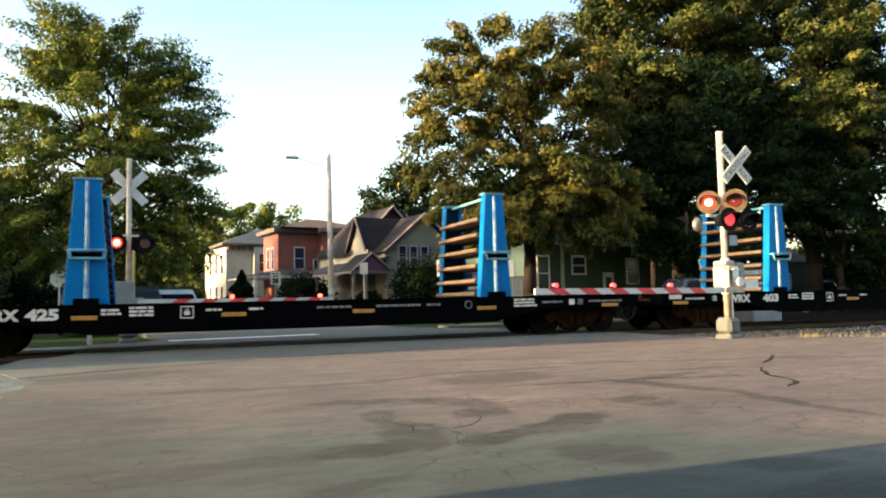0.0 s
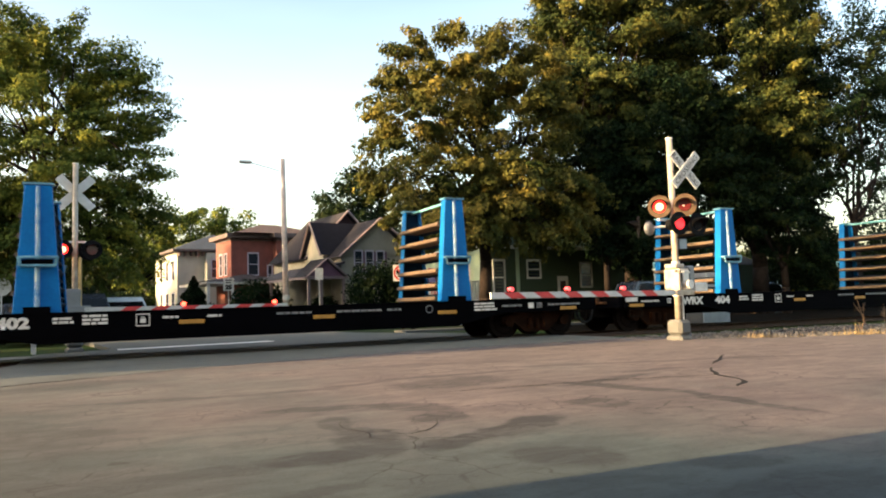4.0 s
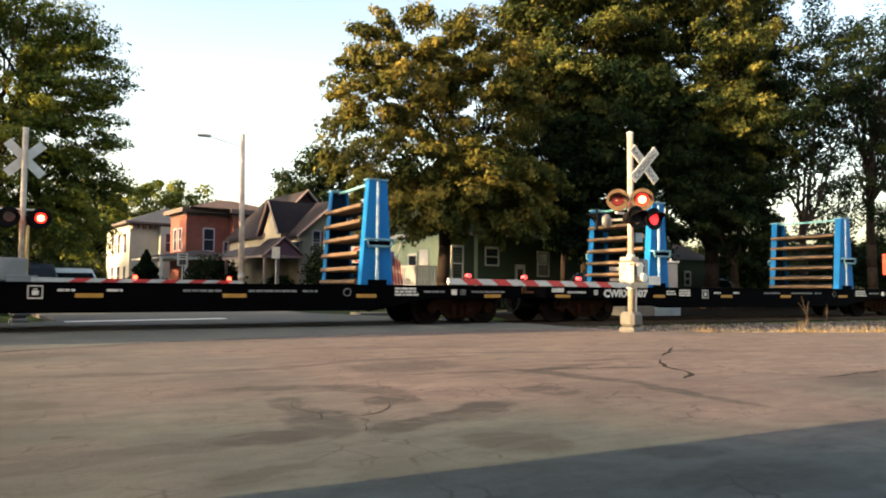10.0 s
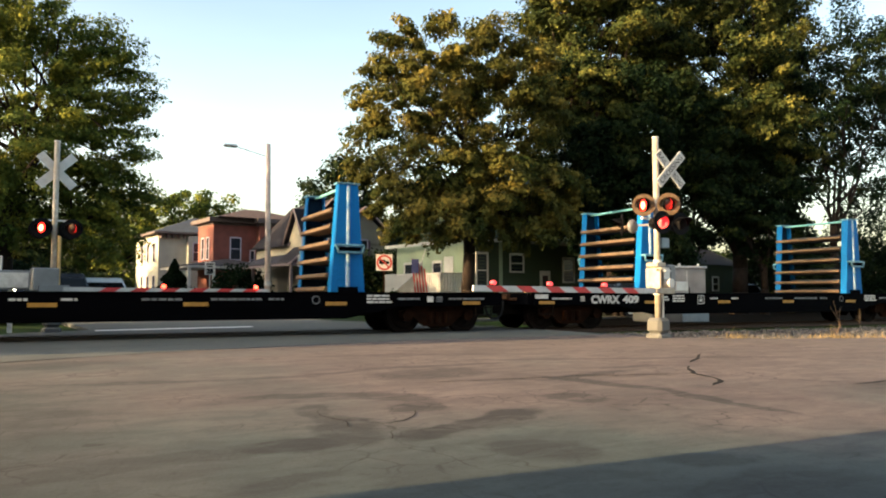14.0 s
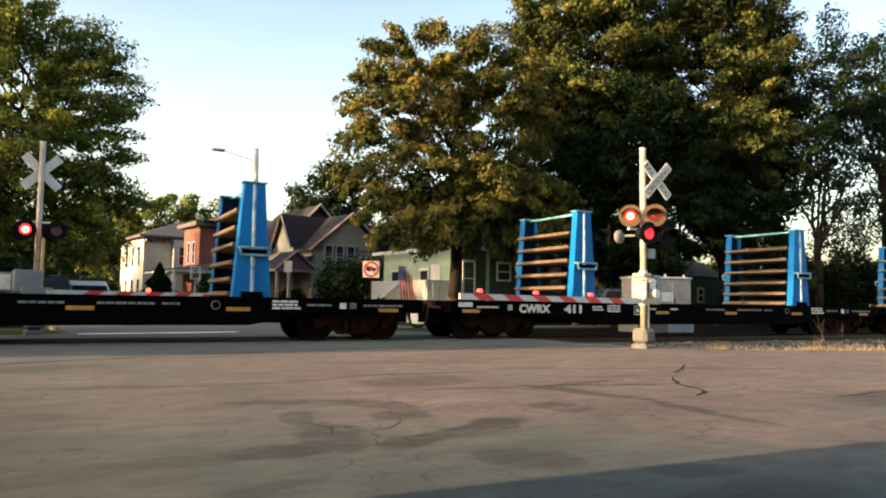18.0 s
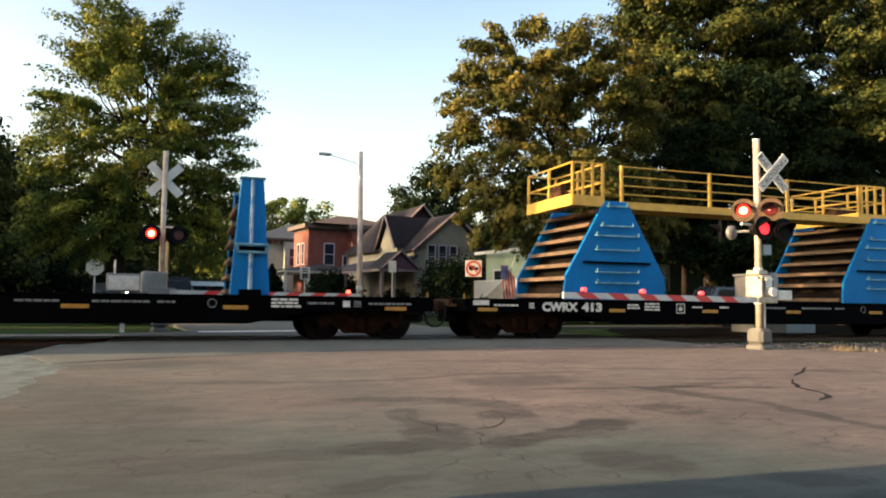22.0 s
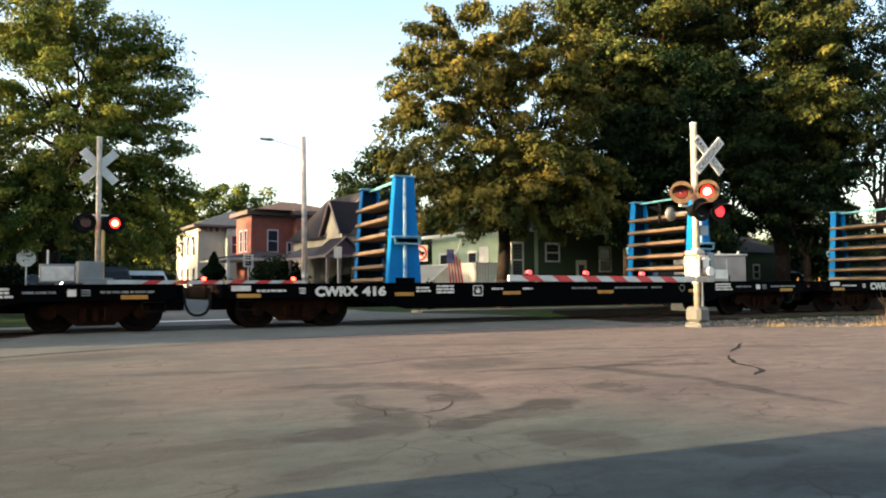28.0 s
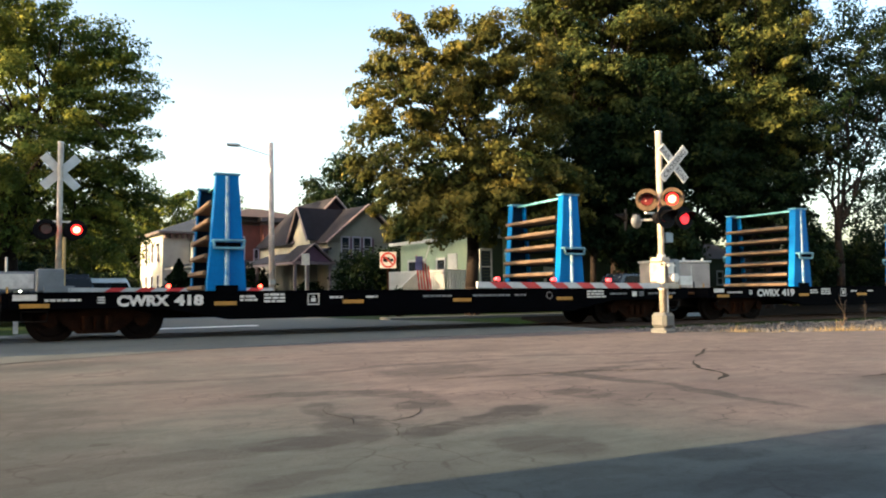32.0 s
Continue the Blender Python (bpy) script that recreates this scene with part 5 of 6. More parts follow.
            part("rim", B(rod, (s_ * 0.9, y_, 0.33), (s_ * 0.925, y_, 0.33), 0.2, seg=16), M["galv"], w)
    part("grille", boxes((-0.5, 0.5, -0.02, 0.01, 0.5, 0.66)), M["black"], v)
v = thing("van", pose(-2.4, 29.5, -0.05, 0, 0, 5), "dark waiting vehicle with one bright headlight", "car", "waiting cars")
part("body", soften(B(prism, [(0, 0.35), (0, 0.95), (0.9, 1.05), (1.5, 1.5), (4, 1.5), (4.3, 0.9), (4.3, 0.35)], "x", -0.85, 0.85), 0.05), M["cardark"], v)
for s_ in (-1, 1):
    for y_ in (0.8, 3.4):
        part("wheel", B(rod, (s_ * 0.7, y_, 0.33), (s_ * 0.88, y_, 0.33), 0.33, seg=18), M["rubber"], v)
part("headlight", B(ball, (0.25, -0.01, 1.2), 0.09, 2, (1, 0.4, 1)), M["headlight"], v, "bright white headlight")


# ---- houses ----
def window(parent, x, z, w, h, y=0.0, frame_mat="white", sill=True):
    """A sash window in a wall that faces -y of its house: frame bars, glass set back, meeting rail."""
    f = part("window", boxes((x - w / 2 - 0.09, x - w / 2, y - 0.06, y + 0.02, z - 0.08, z + h + 0.1), (x + w / 2, x + w / 2 + 0.09, y - 0.06, y + 0.02, z - 0.08, z + h + 0.1), (x - w / 2, x + w / 2, y - 0.06, y + 0.02, z + h, z + h + 0.12), (x - w / 2, x + w / 2, y - 0.09, y + 0.02, z - 0.08, z), (x - w / 2, x + w / 2, y - 0.05, y + 0.0, z + h / 2 - 0.03, z + h / 2 + 0.03)), M[frame_mat], parent, "painted window frame")
    part("pane", boxes((x - w / 2, x + w / 2, y - 0.02, y - 0.008, z, z + h)), M["glass"], f, "dark glass")
    return f


def clapboards(parent, name, x0, x1, y, z0, z1, material, step=0.16):
    """Lapped boards on a wall facing -y, one mesh of overlapping wedges."""
    bm = bmesh.new()
    z = z0
    while z < z1 - 0.02:
        t = min(z + step, z1)
        prism(bm, [(y - 0.022, z), (y - 0.006, t), (y, t), (y, z)], "x", x0, x1)
        z += step
    return tagged(part(name, bm, material, parent), kind="stuff")


def hip_roof(bm, x0, x1, y0, y1, z, rise, inset):
    lo = [bm.verts.new(p) for p in ((x0, y0, z), (x1, y0, z), (x1, y1, z), (x0, y1, z))]
    if x1 - x0 > y1 - y0:
        hi = [bm.verts.new((x0 + inset, (y0 + y1) / 2, z + rise)), bm.verts.new((x1 - inset, (y0 + y1) / 2, z + rise))]
        bm.faces.new((lo[0], lo[1], hi[1], hi[0])), bm.faces.new((lo[2], lo[3], hi[0], hi[1])), bm.faces.new((lo[1], lo[2], hi[1])), bm.faces.new((lo[3], lo[0], hi[0]))
    else:
        hi = [bm.verts.new(((x0 + x1) / 2, y0 + inset, z + rise)), bm.verts.new(((x0 + x1) / 2, y1 - inset, z + rise))]
        bm.faces.new((lo[0], lo[1], hi[0])), bm.faces.new((lo[1], lo[2], hi[1], hi[0])), bm.faces.new((lo[2], lo[3], hi[1])), bm.faces.new((lo[3], lo[0], hi[0], hi[1]))
    bm.faces.new(lo[::-1])
    bmesh.ops.recalc_face_normals(bm, faces=bm.faces[:])


def house(name, at, label):
    """An empty house: its own x runs across the lot, away from the street; y runs along the street, away from the camera."""
    return thing(name, Matrix.Translation((*at, -0.1)) @ Matrix.Rotation(HEAD, 4, "Z"), label, "house", "houses along the street")


# cream house, furthest
h = house("house", (6.4, 74.7), "two-storey cream house with a low slate grey hip roof")
part("wall", boxes((0, 9, 0, 9, 0, 7.0)), M["cream"], h, "cream siding walls")
clapboards(h, "siding", 0.1, 2.6, -0.002, 0.4, 6.9, M["cream"], 0.22)
part("bay", boxes((2.6, 5.2, -0.8, 0, 0, 6.7)), M["cream"], h, "projecting cream bay")
part("roof", B(hip_roof, -0.6, 9.6, -0.9, 9.6, 7.05, 1.9, 4.5), M["roofgrey"], h, "slate grey hip roof")
part("cornice", boxes((-0.6, 9.6, -0.95, 9.6, 6.85, 7.05)), M["browntrim"], h, "dull bracketed cornice")
for k in range(5):
    part("bracket", boxes((0.1 + k * 0.55, 0.25 + k * 0.55, -0.5, 0, 6.45, 6.85)), M["trim"], h)
window(h, 3.4, 4.3, 0.6, 1.7, -0.8, frame_mat="sash")
window(h, 4.4, 4.3, 0.6, 1.7, -0.8, frame_mat="sash")
for k in range(3):
    window(h, 0, 4.2, 0.7, 1.8, frame_mat="sash").matrix_local = pose(0, 1.5 + k * 2.4, 0, 0, 0, -90)
    window(h, 0, 1.0, 0.7, 1.8, frame_mat="sash").matrix_local = pose(0, 1.5 + k * 2.4, 0, 0, 0, -90)

# brick house
h = house("house", (9.5, 61.8), "two-storey red brick house with bracketed cornice and a front porch")
part("wall", boxes((0, 3.6, 0, 4.1, 0, 7.2)), M["brick"], h, "red brick wall")
part("wall", boxes((3.6, 8.0, -0.9, 8, 0, 7.2)), M["brick"], h, "red brick wall")
part("cornice", boxes((-0.5, 4.0, -0.5, 4.6, 7.0, 7.35), (3.2, 8.5, -1.4, 8.5, 7.02, 7.38)), M["browntrim"], h, "brownish moulded cornice")
part("frieze", boxes((-0.06, 3.6, -0.06, 4.16, 6.78, 7.0), (3.55, 8.06, -0.96, 8, 6.78, 7.02)), M["browntrim"], h, "narrow brown frieze band")
part("roof", B(hip_roof, 0.0, 8.5, -1.2, 7.0, 7.38, 1.15, 3.6), M["roofred"], h, "low brown hip roof")
window(h, 1.85, 3.95, 0.8, 1.75, frame_mat="sash")
window(h, 6.6, 4.2, 0.75, 1.4, -0.9, frame_mat="sash")
window(h, 3.3, 3.2, 0.3, 1.5, -0.02, frame_mat="sash")
for k in (1.4, 2.7):
    window(h, 0, 4.0, 0.6, 1.7, frame_mat="sash").matrix_local = pose(0, k, 0, 0, 0, -90)
part("porch_roof", B(hip_roof, -2.8, 5.0, -2.4, 6, 3.3, 0.7, 2.5), M["roofbrown"], h, "low porch roof")
part("porch_fascia", boxes((-2.7, 4.9, -2.35, 5.9, 3.12, 3.3)), M["white"], h, "white porch fascia")
for x in (-2.5, -0.6, 1.4, 3.2, 4.7):
    part("porch_column", boxes((x - 0.1, x + 0.1, -2.2, -2.0, 0, 3.12)), M["white"], h, "white porch column")
part("porch_floor", boxes((-2.7, 4.9, -2.3, 6, 0, 0.5)), M["concrete"], h)

def gable(parent, name, pts_lo, ridge, thick, material, label):
    """Two roof slabs: pts_lo are the eave lines (a-b, c-d) and ridge the two ridge ends."""
    (a, b), (c, d) = pts_lo
    for q, r in ((a, b), (c, d)):
        bm = bmesh.new()
        v = [bm.verts.new(p) for p in (q, r, ridge[1], ridge[0])]
        bm.faces.new(v)
        bmesh.ops.solidify(bm, geom=bm.faces[:], thickness=thick)
        part(name, bm, material, parent, label)


# brown gabled house
h = house("house", (14.35, 47.0), "brown-roofed gabled house with beige walls and a plum porch gable")
part("wall", boxes((0, 5.7, 0, 4.7, 0, 4.6)), M["beige"], h, "beige siding wall")
part("wall", boxes((-0.4, 6.2, 4.7, 11.2, 0, 4.7)), M["beige"], h, "beige siding wall")
clapboards(h, "siding", 0.02, 5.68, -0.002, 0.4, 4.4, M["beige"], 0.18)
part("gable_wall", B(prism, [(0, 4.4), (5.7, 4.4), (2.85, 6.9)], "y", 0.0, 0.2), M["beige"], h, "beige gable wall")
gable(h, "roof", (((-0.4, -0.45, 4.35), (-0.4, 5.2, 4.35)), ((6.1, -0.45, 4.35), (6.1, 5.2, 4.35))), ((2.85, -0.45, 7.05), (2.85, 5.2, 7.05)), 0.16, M["roofbrown"], "steep brown shingle slope")
part("gable_wall", B(prism, [(-0.4, 4.6), (6.2, 4.6), (2.75, 7.9)], "y", 4.7, 4.9), M["plumtrim"], h, "dark upper gable wall")
gable(h, "roof", (((-0.8, 4.3, 4.5), (-0.8, 11.6, 4.5)), ((6.4, 4.3, 4.5), (6.4, 11.6, 4.5))), ((2.75, 4.3, 8.1), (2.75, 11.6, 8.1)), 0.16, M["roofbrown"], "steep brown shingle slope")
for s_, x_ in ((-1, 2.85), (1, 2.85)):
    part("bargeboard", B(rod, (x_ + s_ * 3.2, -0.5, 4.33), (x_, -0.5, 7.05), 0.08, seg=4), M["trim"], h, "dull pink bargeboard")
    part("bargeboard", B(rod, (2.75 + s_ * 3.5, 4.25, 4.5), (2.75, 4.25, 8.12), 0.08, seg=4), M["trim"], h, "dull pink bargeboard")
# narrow gable that looks at the street
part("street_gable", boxes((-0.55, 0, 1.6, 4.5, 0, 4.9)), M["beige"], h, "pale projecting bay")
part("gable_wall", B(prism, [(1.6, 4.9), (4.5, 4.9), (3.05, 6.8)], "x", -0.55, -0.35), M["beige"], h, "pale gable wall")
gable(h, "roof", (((-0.85, 1.35, 4.6), (2.2, 1.35, 4.6)), ((-0.85, 4.75, 4.6), (2.2, 4.75, 4.6))), ((-0.85, 3.05, 7.0), (2.7, 3.05, 7.0)), 0.14, M["roofbrown"], "brown gable slope")
for y_ in (1.3, 4.8):
    part("bargeboard", B(rod, (-0.9, y_, 4.55), (-0.9, 3.05, 7.02), 0.08, seg=4), M["trim"], h, "dull pink bargeboard")
for x in (1.3, 2.15, 3.0):
    f = window(h, x, 3.25, 0.5, 1.5, 0.0, "sash")
    part("shutter", boxes((x + 0.34, x + 0.50, -0.05, 0.0, 3.25, 4.75)), M["purple"], f, "plum shutter")
window(h, 2.3, 0.9, 0.9, 1.6, 0.0, "trim")
# porch along the street side, with its own small gable
part("porch_roof", B(prism, [(-2.9, 2.95), (-0.0, 3.9), (-0.0, 4.05), (-2.9, 3.1)], "y", -0.6, 9), M["roofbrown"], h, "brown porch roof slope")
part("porch_gable", B(prism, [(-2.7, 3.05), (-0.3, 3.05), (-1.5, 4.05)], "y", -0.95, -0.85), M["purple"], h, "plum porch gable")
gable(h, "porch_roof", (((-2.9, -1.1, 3.0), (-2.9, 1.5, 3.0)), ((-0.1, -1.1, 3.0), (-0.1, 1.5, 3.0))), ((-1.5, -1.1, 4.2), (-1.5, 1.5, 4.2)), 0.09, M["roofbrown"], "brown porch gable slope")
for s_ in (-1, 1):
    part("bargeboard", B(rod, (-1.5 + s_ * 1.45, -1.15, 2.98), (-1.5, -1.15, 4.2), 0.065, seg=4), M["trim"], h, "pale porch bargeboard")
part("porch_fascia", boxes((-3.0, 0.0, -1.1, -0.95, 2.86, 3.02), (-3.0, -2.88, -1.0, 9.0, 2.86, 3.0)), M["trim"], h, "pale porch fascia")
for x, y in ((-2.75, -0.95), (-1.9, -0.95), (-0.3, -0.95), (-2.8, 2.5), (-2.8, 5.5), (-2.8, 8.5)):
    part("porch_column", boxes((x - 0.08, x + 0.08, y - 0.08, y + 0.08, 0, 2.9)), M["trim"], h, "pale porch column")
part("porch_floor", boxes((-2.9, 0.0, -1.0, 9.0, 0, 0.5)), M["plumtrim"], h, "dark porch floor")
part("porch_wall", boxes((-2.85, 0.0, -0.6, -0.55, 0.5, 1.2)), M["plumtrim"], h, "dark porch railing")
part("downpipe", B(rod, (0.15, -0.1, 0.3), (0.15, -0.1, 2.9), 0.05, seg=8), M["white"], h, "white downpipe")

# green house
h = house("house", (17.3, 31.5), "green clapboard house with pale green front and a white porch railing")
part("wall", boxes((0, 11, 0, 7.2, 0, 3.9)), M["green"], h, "green side wall darkened for tree shade")
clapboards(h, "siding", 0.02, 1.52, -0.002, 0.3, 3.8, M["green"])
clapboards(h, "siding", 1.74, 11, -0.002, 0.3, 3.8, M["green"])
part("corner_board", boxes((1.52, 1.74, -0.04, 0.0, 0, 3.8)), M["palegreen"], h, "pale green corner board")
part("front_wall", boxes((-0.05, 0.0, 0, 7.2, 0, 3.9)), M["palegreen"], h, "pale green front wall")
bm = bmesh.new()
for k in range(22):
    prism(bm, [(-0.075, 0.3 + k * 0.16), (-0.056, 0.46 + k * 0.16), (-0.05, 0.46 + k * 0.16), (-0.05, 0.3 + k * 0.16)], "y", 0, 7.2)
tagged(part("siding", bm, M["palegreen"], h), kind="stuff")
gable(h, "roof", (((-0.5, -0.5, 3.8), (11.4, -0.5, 3.8)), ((-0.5, 7.7, 3.8), (11.4, 7.7, 3.8))), ((-0.5, 3.6, 6.5), (11.4, 3.6, 6.5)), 0.16, M["roofgreen"], "dark green shingle slope")
part("gable_wall", B(prism, [(0, 3.8), (7.2, 3.8), (3.6, 6.4)], "x", 0.0, 0.15), M["green"], h, "green gable wall")
part("fascia", boxes((-0.5, 11.4, -0.56, -0.5, 3.65, 3.82), (-0.56, -0.5, -0.5, 7.7, 3.65, 3.82)), M["white"], h, "white fascia board")
part("dormer", boxes((2.6, 6.5, 0.6, 4, 4.2, 6.6)), M["green"], h, "green dormer")
part("dormer_roof", B(hip_roof, 2.3, 6.8, 0.3, 5, 6.6, 1.3, 1.8), M["roofgreen"], h)
window(h, 4.5, 4.9, 0.9, 1.2, 0.6)
window(h, 0.42, 1.45, 0.62, 1.6)
window(h, 2.7, 2.25, 0.8, 0.8)
window(h, 6.4, 1.75, 0.75, 1.2)
d = part("side_door", boxes((4.3, 5.05, -0.04, 0.0, 0.3, 2.3)), M["white"], h, "white side door")
part("pane", boxes((4.48, 4.87, -0.05, -0.04, 1.1, 2.05)), M["glass"], d)
for yy, w_ in ((3.1, 0.7), (5.0, 0.75), (5.9, 0.75)):
    w = window(h, 0, 1.25, w_, 1.45)
    w.matrix_local = pose(-0.075, yy, 0, 0, 0, -90)
d = part("front_door", boxes((-0.1, -0.05, 1.7, 2.5, 1.05, 3.0)), M["white"], h, "white front door")
part("porch_floor", boxes((-2.2, -0.08, 0.0, 5.2, 0, 1.05)), M["white"], h, "white porch deck")
part("porch_rail", boxes((-2.12, -2.04, 0.0, 5.2, 2.02, 2.1), (-2.12, -2.04, 0.0, 5.2, 1.14, 1.2)), M["white"], h, "white porch railing")
part("porch_rail", boxes((-2.1, -0.1, -0.04, 0.04, 2.02, 2.1), (-2.1, -0.1, -0.04, 0.04, 1.14, 1.2)), M["white"], h, "white porch railing")
bal = mesh_of("baluster", boxes((-2.11, -2.05, -0.05, 0.05, 1.06, 2.04)), M["white"])
for k in range(33):
    part("baluster", bal, None, h).location.y = k * 0.16
bal = mesh_of("baluster", boxes((-0.05, 0.05, -0.03, 0.03, 1.06, 2.04)), M["white"])
for k in range(12):
    part("baluster", bal, None, h).location.x = -2.0 + k * 0.16
bm = bmesh.new()
prism(bm, [(-2.2, 1.0), (-3.5, 0.2), (-3.5, 1.1), (-2.2, 2.1)], "y", 2.0, 2.1)
part("stair_rail", bm, M["white"], h, "slanting white stair rail")
part("meter_box", boxes((-0.25, -0.06, 0.55, 1.0, 1.15, 1.5)), M["black"], h, "black wall box")
part("board", boxes((-0.09, -0.06, 0.35, 0.95, 1.75, 1.95)), M["rust"], h, "small brown board")

# dark house under the maples
h = house("house", (32.8, 33.2), "dark green house in deep shade under the maples")
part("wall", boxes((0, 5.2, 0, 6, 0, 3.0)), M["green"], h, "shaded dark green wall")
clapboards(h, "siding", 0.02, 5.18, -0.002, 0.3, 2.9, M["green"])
gable(h, "roof", (((-0.4, -0.5, 2.9), (5.6, -0.5, 2.9)), ((-0.4, 6.5, 2.9), (5.6, 6.5, 2.9))), ((-0.4, 3.0, 4.4), (5.6, 3.0, 4.4)), 0.16, M["roofbrown"], "dark shingle slope")
window(h, 3.0, 1.35, 0.52, 0.75)
for nm, at, turn, label in (("car", (25.8, 26.4), 86, "dark car parked before the green house"), ("car", (43.0, 35.5), 80, "dark car parked in the shade of the trees")):
    v = thing(nm, pose(*at, -0.05, 0, 0, turn), label, "car", "parked cars")
    bm = B(prism, [(0.0, 0.35), (0.0, 0.75), (0.12, 0.92), (1.1, 1.02), (1.75, 1.72), (4.1, 1.74), (4.5, 1.05), (4.6, 0.8), (4.6, 0.35)], "x", -0.9, 0.9)
    for q in bm.verts:
        if q.co.z > 1.1:
            q.co.x *= 0.84
    part("body", soften(bm, 0.04), M["cardark"], v, "dark glossy body")
    for s_ in (-1, 1):
        bm = B(prism, [(1.35, 1.05), (1.80, 1.60), (2.7, 1.62), (2.7, 1.05)], "x", s_ * 0.80, s_ * 0.87)
        prism(bm, [(2.78, 1.05), (2.78, 1.62), (3.95, 1.62), (4.25, 1.05)], "x", s_ * 0.80, s_ * 0.87)
        part("side_window", bm, M["carglass"], v, "dark side window")
        for y_ in (0.85, 3.65):
            w = part("wheel", B(rod, (s_ * 0.72, y_, 0.33), (s_ * 0.92, y_, 0.33), 0.33, seg=20), M["rubber"], v, "black tyre")
            part("rim", B(rod, (s_ * 0.9, y_, 0.33), (s_ * 0.925, y_, 0.33), 0.2, seg=16), M["galv"], w)
        part("tail_lamp", B(ball, (s_ * 0.7, 4.58, 0.85), 0.09, 1, (1.2, 0.4, 1)), M["signred"], v)

# flag hung from the porch
fl = thing("flag", Matrix.Translation((14.0, 31.2, 0.2)) @ Matrix.Rotation(radians(-24), 4, "Z"), "hanging striped flag of red, white and blue by the porch", "flag")
part("staff", B(rod, (-0.25, 0, 0.7), (0.45, 0.1, 2.9), 0.02), M["white"], fl)
for k in range(9):
    x = -0.32 + k * 0.07
    bm = bmesh.new()
    pts = [Vector((x + (j / 8) ** 1.2 * 0.1 - 0.0 + 0.28 * (1 - j / 8), 0.03 * math.sin(k * 1.4 + j), 0.55 + j * 0.235 - 0.06 * k * (j / 8))) for j in range(9)]
    for p0, p1 in zip(pts, pts[1:]):
        v = [bm.verts.new(p) for p in (p0, p0 + Vector((0.07, 0.012, 0)), p1 + Vector((0.07, 0.012, 0)), p1)]
        bm.faces.new(v)
    bmesh.ops.solidify(bm, geom=bm.faces[:], thickness=0.006)
    part("stripe", bm, M["flagred"] if k % 2 == 0 else M["white"], fl, "red stripe" if k % 2 == 0 else "white stripe")
part("canton", boxes((-0.22, 0.12, -0.05, -0.02, 1.75, 2.4)), M["flagblue"], fl, "dark blue canton")

# an unseen building behind the camera, put there for the shadow that falls on the street
b = thing("brick_building", pose(-17, -8.0, -0.1), "unseen building that shades the near street", "building")
part("wall", boxes((-16, 12, -12, 11.54, 0, 8.5)), M["brick"], b)
part("roof", boxes((-16, 12, -12, 11.55, 8.5, 8.8)), M["roofgrey"], b)
# out-of-view block, its stepped heights chosen to shade verge, track and lawn
b = thing("brick_building", pose(-36, 15.4, -0.1), "unseen stepped block added to shade the track", "building")
part("wall", boxes((-6, 6, -1.3, 2.0, 0, 15.6), (-6, 6, 2.0, 6.0, 0, 11.0), (-6, 6, 6.0, 12.0, 0, 17.0)), M["brick"], b)
part("roof", boxes((-6, 6, -1.31, 2.01, 15.6, 16.0), (-6, 6, 2.01, 6.0, 11.0, 11.3), (-6, 6, 6.0, 12.01, 17.0, 17.3)), M["roofgrey"], b)


# ---- trees and plants ----
def leaves_mesh(name, pts, sizes, rng, material, out=None):
    """Many small folded leaves (two triangles each) at the given places; they spread roughly square to out, up and the light."""
    n = len(pts)
    nor = rng.normal(size=(n, 3)) * 0.55 + np.array([-0.15, -0.1, 0.45])
    if out is not None:
        nor += out * 0.8
    nor /= np.linalg.norm(nor, axis=1)[:, None]
    d = np.cross(nor, rng.normal(size=(n, 3)))
    d[:, 2] -= 0.25
    d /= np.linalg.norm(d, axis=1)[:, None] + 1e-9
    u = np.cross(d, nor)
    s = sizes[:, None]
    a, b = pts - d * s * 0.5, pts + d * s * 0.5
    c, e = pts + u * s * 0.30 + nor * s * 0.10, pts - u * s * 0.30 + nor * s * 0.10
    co = np.stack([a, c, b, e], 1).reshape(-1, 3)
    me = bpy.data.meshes.new(name)
    me.vertices.add(4 * n)
    me.vertices.foreach_set("co", co.ravel())
    me.loops.add(6 * n)
    base = 4 * np.arange(n)[:, None]
    me.loops.foreach_set("vertex_index", (base + np.array([0, 1, 2, 0, 2, 3])).ravel())
    me.polygons.add(2 * n)
    me.polygons.foreach_set("loop_start", np.arange(0, 6 * n, 3))
    me.update(calc_edges=True)
    me.materials.append(material)
    return me


def limb(bm, a, b, r0, r1, rng, bend=0.08, seg=7):
    """A tapered, slightly crooked limb in short lengths."""
    a, b = Vector(a), Vector(b)
    n = max(2, int((b - a).length / 1.2))
    prev = a
    for k in range(1, n + 1):
        p = a.lerp(b, k / n)
        if k < n:
            p += Vector(rng.normal(size=3)) * bend * (b - a).length / n
        rod(bm, prev, p, r0 + (r1 - r0) * (k - 1) / n, r0 + (r1 - r0) * k / n, seg)
        prev = p


